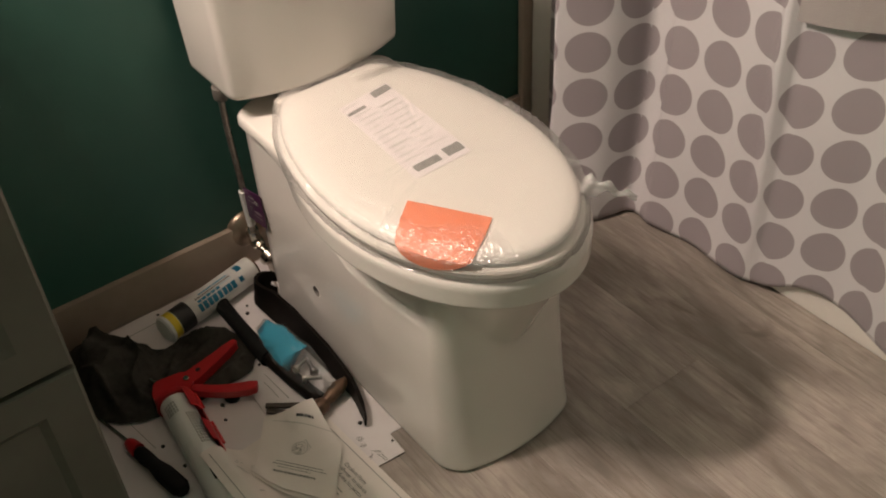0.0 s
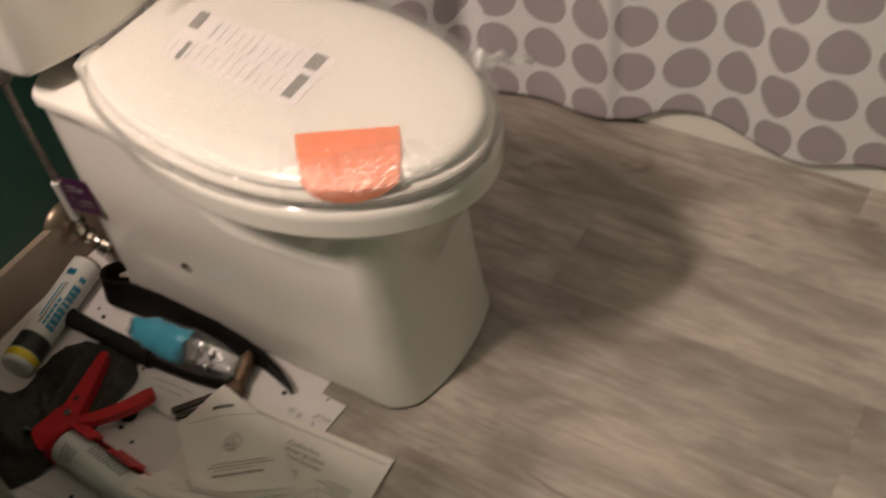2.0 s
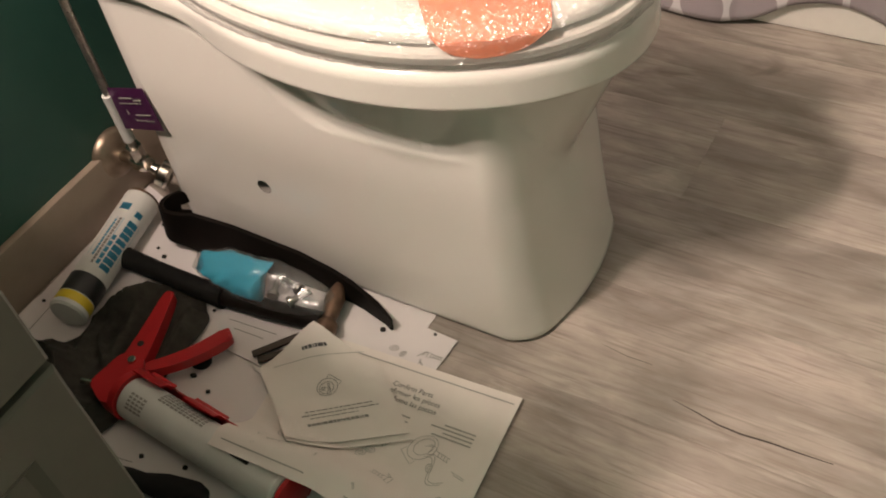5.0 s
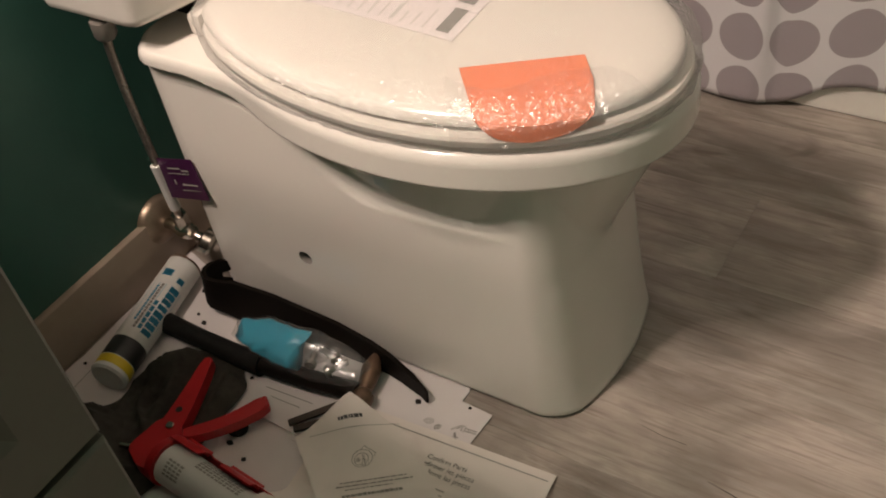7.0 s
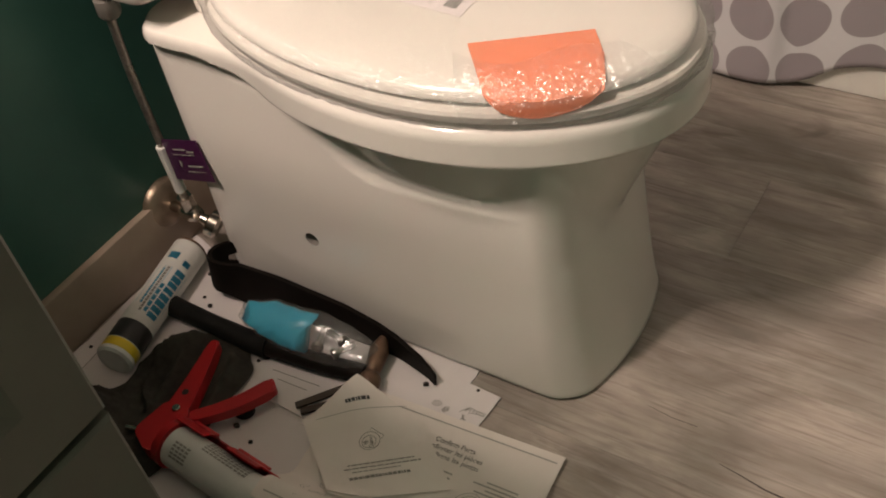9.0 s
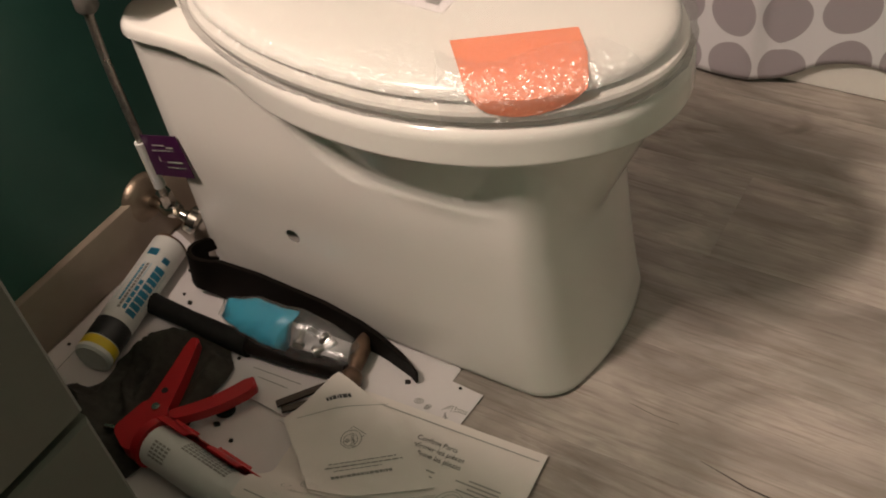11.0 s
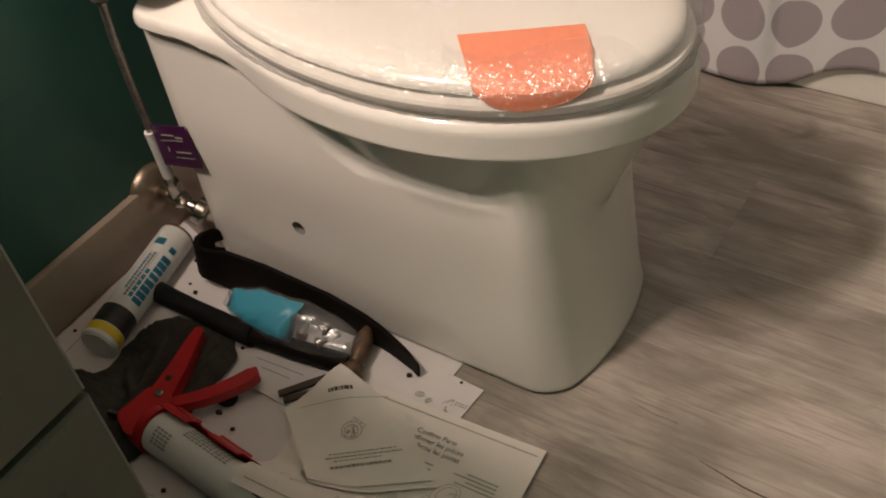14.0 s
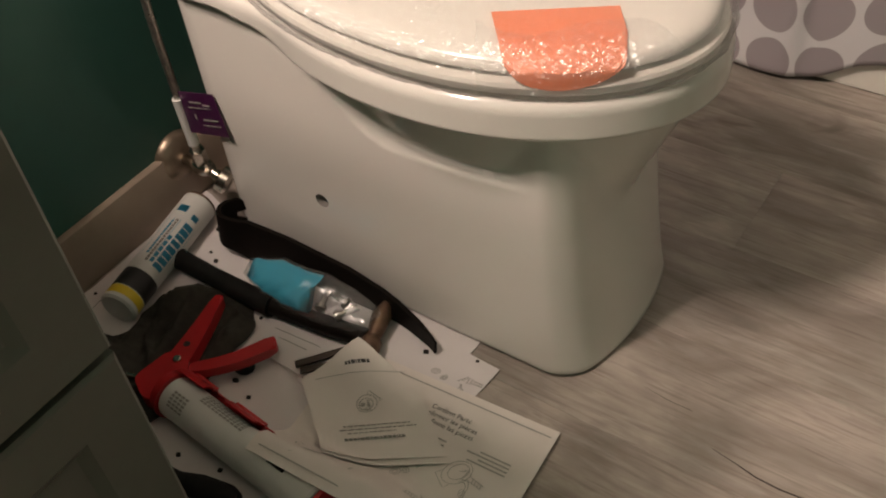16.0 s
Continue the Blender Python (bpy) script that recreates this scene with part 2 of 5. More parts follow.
CHROME = surface("dull_chrome", (0.62, 0.58, 0.52), 0.22, metal=1.0, dark=(0.42, 0.37, 0.31), grain=60, stains=20, amount=0.7, bump=0.1)
TARNISHED = surface("tarnished_brass", (0.40, 0.32, 0.24), 0.38, metal=0.8, dark=(0.2, 0.15, 0.11), grain=50, stains=25, amount=0.9)
BRAID = surface("braided_steel_hose", (0.58, 0.54, 0.48), 0.30, metal=0.9, dark=(0.20, 0.18, 0.16), grain=350, stains=40, amount=1.0, bump=0.8, bump_scale=600)
CLOTH = surface("dark_grey_rag_cloth", (0.058, 0.054, 0.045), 0.95, dark=(0.014, 0.013, 0.011), grain=90, stains=14, amount=1.0, bump=0.8, bump_scale=450, spec=0.2)
NUT_GREY = surface("grey_nut_plastic", (0.20, 0.187, 0.167), 0.45, dark=(0.13, 0.12, 0.107), grain=60, stains=20, amount=0.7)
TUBE_WHITE = surface("tube_white_plastic", (0.70, 0.70, 0.67), 0.38, dark=(0.6, 0.6, 0.56), grain=40, stains=15, amount=0.5)
TUBE_BLUE = surface("tube_blue_print", (0.035, 0.27, 0.42), 0.4, amount=0.4)
TUBE_PALE = surface("tube_pale_blue_print", (0.46, 0.58, 0.62), 0.4, amount=0.4)
TUBE_BLACK = surface("tube_black_print", (0.02, 0.02, 0.02), 0.4, amount=0.4)
YELLOW = surface("yellow_print", (0.75, 0.56, 0.03), 0.4, amount=0.4)
ORANGE = surface("orange_card", (0.78, 0.225, 0.09), 0.55, dark=(0.66, 0.165, 0.06), grain=25, stains=12, amount=0.6, bump=0.4, bump_scale=50)
PURPLE = surface("purple_card", (0.060, 0.009, 0.055), 0.35, dark=(0.04, 0.006, 0.035), amount=0.6)
TEAL = surface("blue_bag_print", (0.015, 0.38, 0.56), 0.35, dark=(0.01, 0.29, 0.45), grain=30, stains=20, amount=0.7, bump=0.7, bump_scale=70)
BOLT_GREY = surface("zinc_hardware", (0.33, 0.32, 0.30), 0.35, metal=0.8, dark=(0.12, 0.115, 0.11), grain=60, stains=40, amount=0.9)
CLOTH_GREY = surface("grey_towel_cloth", (0.36, 0.33, 0.32), 0.95, amount=0.5, bump=0.7, bump_scale=400)
CLOTH_PALE = surface("pale_towel_cloth", (0.58, 0.54, 0.52), 0.95, amount=0.5, bump=0.7, bump_scale=400)
WOOD_SHIM = surface("dark_wood_shim", (0.07, 0.052, 0.04), 0.7, grain=60, stains=20, amount=0.8, stretch=(4, 0.6, 1))
CURTAIN = curtain_material()
FILM = film_material("clear_shrink_film", 0.35, 120.0, 0.85, milk=0.09, low=0.10, high=0.50, polish=0.23, taut=((-0.020 / 0.17, 0.46 / 0.25, 0), (1 / 0.17, 1 / 0.25, 0)))
BAG = film_material("clear_bag_film", 0.2, 30.0, 0.15, (0.93, 0.94, 0.94), 0.06, 0.03, 0.16)
DEBRIS = surface("dark_crumbs", (0.03, 0.026, 0.022), 0.9)
# darker than the ceramic: the bolt hole's shade put into its colour
HOLE_SHADE = surface("shaded_hole_inside", (0.24, 0.225, 0.205), 0.4)
FROSTED = frosted_glass()


# ---- mesh helpers ----
def finish(bm, name, material, smooth=True, angle=40):
    me = bpy.data.meshes.new(name)
    bmesh.ops.recalc_face_normals(bm, faces=bm.faces)
    if smooth:
        for f in bm.faces:
            f.smooth = True
        for e in bm.edges:
            if len(e.link_faces) == 2 and e.calc_face_angle(0) > radians(angle):
                e.smooth = False
    bm.to_mesh(me)
    bm.free()
    me.materials.append(material)
    return me


def part(name, bm, material, parent, label="", smooth=True, angle=40):
    ob = new(name, finish(bm, name, material, smooth, angle))
    ob.parent = parent
    if label:
        tagged(ob, label)
    return ob


def thing(name, label, category, at=(0, 0, 0), group="", kind=""):
    e = new(name)
    e.empty_display_size = 0.05
    e.location = at
    return tagged(e, label, category, group, kind)


def solid(name, bm, material, label, category, group="", kind="", smooth=True, angle=40):
    return tagged(new(name, finish(bm, name, material, smooth, angle)), label, category, group, kind)


def box(bm, lo, hi, bevel=0.0, m=None, segments=2):
    r = bmesh.ops.create_cube(bm, size=1)
    c = [(a + b) / 2 for a, b in zip(lo, hi)]
    s = [b - a for a, b in zip(lo, hi)]
    bmesh.ops.transform(bm, verts=r["verts"], matrix=(m or Matrix()) @ Matrix.Translation(c) @ Matrix.Diagonal((*s, 1)))
    if bevel:
        es = list({e for v in r["verts"] for e in v.link_edges})
        bmesh.ops.bevel(bm, geom=es, offset=bevel, segments=segments, affect="EDGES", profile=0.6)
    return bm


def boxed(lo, hi, bevel=0.0, m=None):
    return box(bmesh.new(), lo, hi, bevel, m)


def rings(bm, loops, closed=True, cap=True):
    """Skin a list of loops of points."""
    vs = [[bm.verts.new(p) for p in loop] for loop in loops]
    n = len(vs[0])
    for a, b in zip(vs, vs[1:]):
        for i in range(n if closed else n - 1):
            j = (i + 1) % n
            bm.faces.new((a[i], a[j], b[j], b[i]))
    if cap and closed:
        bm.faces.new(vs[0][::-1])
        bm.faces.new(vs[-1])
    return vs


def turned(profile, a, b, n=24, bm=None):
    """A body of revolution from a to b; profile: (share along, radius)."""
    bm = bm or bmesh.new()
    a, b = Vector(a), Vector(b)
    q = (b - a).to_track_quat("Z", "Y")
    loops = []
    for s, r in profile:
        c = a.lerp(b, s)
        loops.append([c + q @ Vector((max(r, 1e-4) * math.cos(2 * math.pi * i / n), max(r, 1e-4) * math.sin(2 * math.pi * i / n), 0)) for i in range(n)])
    rings(bm, loops)
    return bm


def rod(a, b, r, n=16, bm=None):
    length = (Vector(b) - Vector(a)).length
    e = min(0.2 * r / length, 0.3)
    return turned([(0, r * 0.8), (e, r), (1 - e, r), (1, r * 0.8)], a, b, n, bm)


def tube_path(points, r, n=10, bm=None):
    bm = bm or bmesh.new()
    pts = [Vector(p) for p in points]
    loops = []
    for i, p in enumerate(pts):
        d = (pts[min(i + 1, len(pts) - 1)] - pts[max(i - 1, 0)]).normalized()
        q = d.to_track_quat("Z", "Y")
        rr = r(i / (len(pts) - 1)) if callable(r) else r
        loops.append([p + q @ Vector((rr * math.cos(2 * math.pi * k / n), rr * math.sin(2 * math.pi * k / n), 0)) for k in range(n)])
    rings(bm, loops)
    return bm


def slab(bm, outline, z0, z1, m=None):
    """A plate with the outline (x, y) between two heights."""
    lo = [bm.verts.new((m or Matrix()) @ Vector((x, y, z0))) for x, y in outline]
    hi = [bm.verts.new((m or Matrix()) @ Vector((x, y, z1))) for x, y in outline]
    n = len(lo)
    bm.faces.new(lo[::-1])
    bm.faces.new(hi)
    for i in range(n):
        bm.faces.new((lo[i], lo[(i + 1) % n], hi[(i + 1) % n], hi[i]))
    return bm


def rounded(outline, r, n=5):
    """Round the corners of an outline."""
    out = []
    k = len(outline)
    for i in range(k):
        p, a, b = Vector(outline[i]), Vector(outline[i - 1]), Vector(outline[(i + 1) % k])
        d1, d2 = (a - p), (b - p)
        c = min(r, d1.length * 0.45, d2.length * 0.45)
        s, e = p + d1.normalized() * c, p + d2.normalized() * c
        for j in range(n + 1):
            t = j / n
            q = s * (1 - t) ** 2 + p * 2 * t * (1 - t) + e * t ** 2
            out.append((q.x, q.y))
    return out


def patch(f, nu, nv, thick=0.0):
    """A sheet from f(u, v), with its own thickness."""
    bm = bmesh.new()
    g = [[bm.verts.new(f(i / nu, j / nv)) for j in range(nv + 1)] for i in range(nu + 1)]
    for i in range(nu):
        for j in range(nv):
            bm.faces.new((g[i][j], g[i + 1][j], g[i + 1][j + 1], g[i][j + 1]))
    if thick:
        bmesh.ops.recalc_face_normals(bm, faces=bm.faces)
        bmesh.ops.solidify(bm, geom=list(bm.faces), thickness=thick)
    return bm


def smooth_step(t):
    t = min(1.0, max(0.0, t))
    return t * t * (3 - 2 * t)


# ---- room ----
X_WEST, X_TUB, X_EAST, Y_SOUTH, Z_TOP = -1.75, 0.571, 1.36, -2.5, 2.4
def wall(name, lo, hi, material, label):
    return solid(name, boxed(lo, hi), material, label, "wall", kind="structure", smooth=False)

wall("wall_north", (X_WEST - 0.1, 0.0, 0), (X_EAST + 0.1, 0.1, Z_TOP), GREEN, "dark green painted bathroom wall behind the toilet")
wall("wall_south", (X_WEST - 0.1, Y_SOUTH - 0.1, 0), (X_EAST + 0.1, Y_SOUTH, Z_TOP), GREEN, "plain green painted wall closing the room")
wall("wall_west", (X_WEST - 0.1, Y_SOUTH, 0), (X_WEST, 0, Z_TOP), GREEN, "plain green painted wall closing the room")
wall("wall_east", (X_EAST, Y_SOUTH, 0), (X_EAST + 0.1, 0, Z_TOP), WHITE_WALL, "plain pale wall behind the bathtub")
solid("ceiling", boxed((X_WEST - 0.1, Y_SOUTH - 0.1, Z_TOP), (X_EAST + 0.1, 0.1, Z_TOP + 0.1)), CEIL, "plain white painted ceiling", "ceiling", kind="structure", smooth=False)
solid("baseboard", boxed((-0.50, -0.013, 0), (0.560, 0, 0.09), 0.003), TAUPE, "taupe painted baseboard along the green wall", "baseboard", kind="structure")
trim = thing("trim", "beige painted vertical trim beside the bathtub", "trim", kind="structure")
part("casing", boxed((0.562, -0.016, 0), (0.612, 0, Z_TOP), 0.004), BEIGE, trim)
part("bead", boxed((0.6125, -0.026, 0), (0.634, 0, Z_TOP), 0.006), BEIGE, trim)

floor = solid("floor", boxed((X_WEST - 0.1, Y_SOUTH - 0.1, -0.08), (X_EAST + 0.1, 0.1, -0.004)), SUBFLOOR, "grey-brown wood-look vinyl plank floor", "floor", kind="structure", smooth=False)

# ---- bathtub ----
tub = thing("bathtub", "white enamel bathtub with a plain apron behind the curtain", "bathtub", (0, 0, 0))
part("apron", boxed((X_TUB, Y_SOUTH + 0.75, 0), (X_TUB + 0.05, -0.028, 0.40), 0.012), TUB, tub)
def tub_rim():
    bm = bmesh.new()
    lo, hi = (X_TUB + 0.052, Y_SOUTH + 0.75), (X_EAST - 0.002, -0.002)
    cx, cy = (lo[0] + hi[0]) / 2, (lo[1] + hi[1]) / 2
    def loop(inset, z, rr):
        o = rounded([(lo[0] + inset, lo[1] + inset), (hi[0] - inset, lo[1] + inset), (hi[0] - inset, hi[1] - inset), (lo[0] + inset, hi[1] - inset)], rr, 8)
        return [(x, y, z) for x, y in o]
    rings(bm, [loop(0, 0.36, 0.02), loop(0, 0.42, 0.02), loop(0.06, 0.42, 0.12), loop(0.10, 0.30, 0.14), loop(0.14, 0.10, 0.14), loop(0.2, 0.06, 0.12)], cap=True)
    return bm
part("basin", tub_rim(), TUB, tub)


HEM = ((0.0, 0.535), (0.40, 0.535), (0.52, 0.556), (0.61, 0.548), (0.645, 0.555), (0.80, 0.565), (1.0, 0.560), (1.25, 0.56), (1.7, 0.55))
UPPER = ((0.0, 0.555), (0.40, 0.555), (0.50, 0.555), (0.595, 0.545), (0.627, 0.518), (0.641, 0.540), (0.79, 0.563), (0.92, 0.545), (1.2, 0.564), (1.7, 0.55))
# the first deep fold beside the wall swings out into the room and back
FOLD = ((0.560, 0.10), (0.540, 0.155), (0.488, 0.215), (0.442, 0.252), (0.418, 0.265), (0.427, 0.281), (0.457, 0.311), (0.484, 0.332), (0.518, 0.344), (0.552, 0.353), (0.561, 0.372), (0.556, 0.40))
# columns of dots along the wall, and how far each hangs up or down
COLUMNS = ((0.33, -1.0), (0.42, 0.0), (0.51, 1.0), (0.597, 2.0), (0.658, 3.0), (0.75, 4.0), (0.827, 5.0), (0.891, 6.0), (0.965, 7.0), (1.845, 17.0))
DROOP = ((0.0, 0.005), (0.30, 0.005), (0.35, 0.009), (0.42, 0.025), (0.51, 0.034), (0.60, 0.030), (0.657, 0.026), (0.75, 0.060), (0.827, 0.075), (0.891, 0.048), (0.965, 0.078), (1.3, 0.05), (2.0, 0.07))


def smooth_between(rows, s):
    for (a, x), (b, y) in zip(rows, rows[1:]):
        if s <= b:
            t = (s - a) / (b - a)
            return x + (y - x) * (t * t * (3 - 2 * t))
    return rows[-1][1]


def curtain_x(y, z):
    """How far the hanging cloth stands out at a height: it swings into the room towards the hem."""
    s = -y
    k = min(1.0, max(0.0, z / 0.45))
    x = smooth_between(HEM, s) * (1 - k) + smooth_between(UPPER, s) * k
    x += (0.004 * math.sin(5 * z + 9 * s) + 0.003 * math.sin(31 * s + 2 * z)) * smooth_step((s - 0.40) / 0.1)
    lim = X_TUB - 0.004 + 0.02 * smooth_step((z - 0.40) / 0.08)
    return lim - soft_pos(lim - x)


def straight_between(rows, s):
    for (a, x), (b, y) in zip(rows, rows[1:]):
        if s <= b:
            return x + (y - x) * (s - a) / (b - a)
    return rows[-1][1]


def soft_pos(v):
    return 0.5 * (v + math.sqrt(v * v + 0.000036))


def curtain():
    bm = bmesh.new()
    uvl = bm.loops.layers.uv.new("uv")
    ny, nz = 260, 60
    def plan(p, z):
        """The cloth's place along its width, p counted in rows of the mesh."""
        if p < n_fold:
            k = (len(FOLD) - 1) * p / n_fold
            i0 = min(int(k), len(FOLD) - 2)
            t = k - i0
            p0, p1, p2, p3 = [Vector(FOLD[min(max(i0 + d, 0), len(FOLD) - 1)]) for d in (-1, 0, 1, 2)]
            v = 0.5 * (2 * p1 + (p2 - p0) * t + (2 * p0 - 5 * p1 + 4 * p2 - p3) * t * t + (3 * p1 - p0 - 3 * p2 + p3) * t ** 3)
            swing = smooth_step((0.30 - z) / 0.30) * smooth_step(k / 3)
            return v.x - 0.020 * swing, -v.y
        y = -0.40 - 1.22 * (p - n_fold) / (ny - n_fold)
        return curtain_x(y, z), y
    n_fold = 80
    arc, grid = [0.0], []
    for i in range(ny):
        (xa, ya), (xb, yb) = plan(i, 0.3), plan(i + 1, 0.3)
        arc.append(arc[-1] + math.hypot(xb - xa, yb - ya))
    corner = n_fold * 9 // 11
    edge = arc[n_fold * 4 // 11]
    def print_u(i):
        if i <= corner:
            return arc[i] - edge - 0.057 + (0.5 - CURTAIN_U) * 0.088
        return 0.088 * (straight_between(COLUMNS, -plan(i, 0.3)[1]) + 0.5 - CURTAIN_U)
    for i in range(ny + 1):
        y = plan(i, 0.3)[1]
        hem = 0.008 + (0.034 + 0.020 * math.sin(2 * math.pi * (-y) / 0.30 - 2.0)) * smooth_step((-y - 0.62) / 0.10)
        row = []
        for j in range(nz + 1):
            z = hem + (1.92 - hem) * (j / nz) ** 1.3
            row.append((bm.verts.new((*plan(i, z), z)), (print_u(i), z - straight_between(DROOP, -y) + 0.0255)))
        grid.append(row)
    for i in range(ny):
        for j in range(nz):
            q = (grid[i][j], grid[i + 1][j], grid[i + 1][j + 1], grid[i][j + 1])
            jump = print_u(corner) - print_u(corner + 1) + 0.01 if i == corner else 0.0
            f = bm.faces.new([v for v, _ in q])
            for l, (_, t), k in zip(f.loops, q, (0, 1, 1, 0)):
                l[uvl].uv = (t[0] + k * jump, t[1])
    return bm
cloth = solid("shower_curtain", curtain(), CURTAIN, "white shower curtain with mauve-grey dots hanging in folds", "shower curtain", angle=80)
hem_fold = cloth.modifiers.new("thickness", "SOLIDIFY")
hem_fold.thickness = 0.0012
rail = thing("curtain_rod", "straight chrome shower curtain rod between walls", "curtain rod", (0.555, 0, 1.97))
part("tube", rod((0, -0.004, 0), (0, -1.76, 0), 0.0125), CHROME, rail)
part("flange", rod((0, -0.001, 0), (0, -0.014, 0), 0.03), CHROME, rail)
for i in range(12):
    bm = bmesh.new()
    tube_path([(0.018 * math.cos(a), -0.06 - i * 0.138, 0.018 * math.sin(a) - 0.012) for a in [k * math.pi / 8 for k in range(17)]], 0.002, 6, bm)
    part("ring", bm, CHROME, rail)
wall("wall_tub_end", (X_TUB, Y_SOUTH, 0), (X_EAST, Y_SOUTH + 0.745, Z_TOP), WHITE_WALL, "plain pale wall at the bathtub's end")

towel = thing("hanging_towel", "grey striped towel hanging over the shower curtain", "towel", (0, 0, 0))
def towel_band(z0, z1):
    return patch(lambda u, v: (curtain_x(-0.64 - 0.40 * u, 0.5) - 0.014 - 0.004 * math.sin(9 * u), -0.640 - 0.40 * u, z0 + 0.066 + (z1 - z0) * v + 0.08 * u), 30, 6, 0.004)
for z0, z1, m_ in ((0.455, 0.505, CLOTH_GREY), (0.505, 0.532, CLOTH_PALE), (0.532, 0.62, CLOTH_GREY), (0.62, 0.65, CLOTH_PALE), (0.65, 1.15, CLOTH_GREY)):
    part("band", towel_band(z0, z1), m_, towel)

# ---- vanity ----
VX, VY = -0.505, -0.488
vanity = thing("vanity_cabinet", "grey-green painted vanity cabinet with framed doors", "vanity cabinet", (-0.95, -0.25, 0))
def vpart(name, bm, material, parent=None, label="", **k):
    o = part(name, bm, material, parent or vanity, label, **k)
    if parent is None:
        o.matrix_parent_inverse = Matrix.Translation((0.95, 0.25, 0))
    return o
vpart("body", boxed((-1.42, VY, 0.0), (VX, -0.002, 0.797), 0.002), VANITY)
def panel_door(x0, x1, z0, z1, frame_w=0.052, t=0.019):
    """A framed door: stiles and rails, a sloped moulding and a raised middle field."""
    y0 = VY - t
    bm = bmesh.new()
    def loop(ins, y):
        return [(x0 + ins, y, z0 + ins), (x1 - ins, y, z0 + ins), (x1 - ins, y, z1 - ins), (x0 + ins, y, z1 - ins)]
    rings(bm, [loop(0, VY - 0.0005), loop(0, y0 + 0.003), loop(0.003, y0), loop(frame_w - 0.004, y0), loop(frame_w + 0.006, y0 + 0.006), loop(frame_w + 0.022, y0 + 0.006), loop(frame_w + 0.034, y0 + 0.002)])
    return bm
def vanity_front(name, x0, x1, z0, z1):
    vpart(name, panel_door(x0, x1, z0, z1), VANITY, angle=20)
for x0, x1 in ((-0.95, -0.508), (-1.415, -0.955)):
    vanity_front("drawer_front", x0, x1, 0.4225, 0.775)
    vanity_front("door", x0, x1, 0.155, 0.416)
vpart("countertop", boxed((-1.45, VY - 0.03, 0.799), (-0.470, -0.002, 0.836), 0.006), COUNTER)

fixture = thing("vanity_light", "wall lamp bar with three glowing bulbs above the vanity", "wall lamp", (LAMP_X, 0, LAMP_Z))
part("backplate", boxed((-0.22, -0.018, -0.05), (0.22, -0.001, 0.05), 0.006), CHROME, fixture)
for dx in (-0.14, 0.0, 0.14):
    part("socket", rod((dx, -0.019, 0), (dx, -0.10, 0.082), 0.012), CHROME, fixture)
    # the bells are unseen, added to hold back light going up to the ceiling
    bm = bmesh.new()
    rings(bm, [[(dx + q * math.cos(k * math.pi / 12), LAMP_Y + q * math.sin(k * math.pi / 12), h) for k in range(24)] for q, h in ((0.018, 0.085), (0.034, 0.07), (0.046, 0.03), (0.050, 0.0), (0.048, 0.0), (0.044, 0.03), (0.032, 0.067), (0.016, 0.082))])
    part("shade", bm, FROSTED, fixture, "unseen frosted glass bell added to dim light thrown upward")

# ---- toilet ----
XC, CY = 0.020, -0.46
HW, B_FRONT, B_BACK = 0.172, 0.256, 0.285


def egg_radius(a, hw, bf, bb):
    """Distance from the centre to an egg outline; a = 0 points to the front."""
    c, s = math.cos(a), math.sin(a)
    b = bf if c > 0 else bb
    return 1 / math.sqrt((s / hw) ** 2 + (c / b) ** 2)


def rect_radius(a, hw, f, b, r=0.03):
    """Distance from the centre to a box outline with a rounded front corner, by search along the ray."""
    c, s = abs(math.cos(a)), abs(math.sin(a))
    lim = f if math.cos(a) > 0 else b
    lo, hi = 0.0, 1.0
    for _ in range(26):
        t = (lo + hi) / 2
        x, y = t * s, t * c
        bow = lim - (0.028 * (x / hw) ** 2 if math.cos(a) > 0 else 0)
        qx, qy = max(x - (hw - r), 0), max(y - (bow - r), 0)
        if math.hypot(qx, qy) > r or x > hw or y > bow:
            hi = t
        else:
            lo = t
    return lo


def soft_max(a, b, k):
    h = max(k - abs(a - b), 0) / k
    return max(a, b) + h * h * k / 4


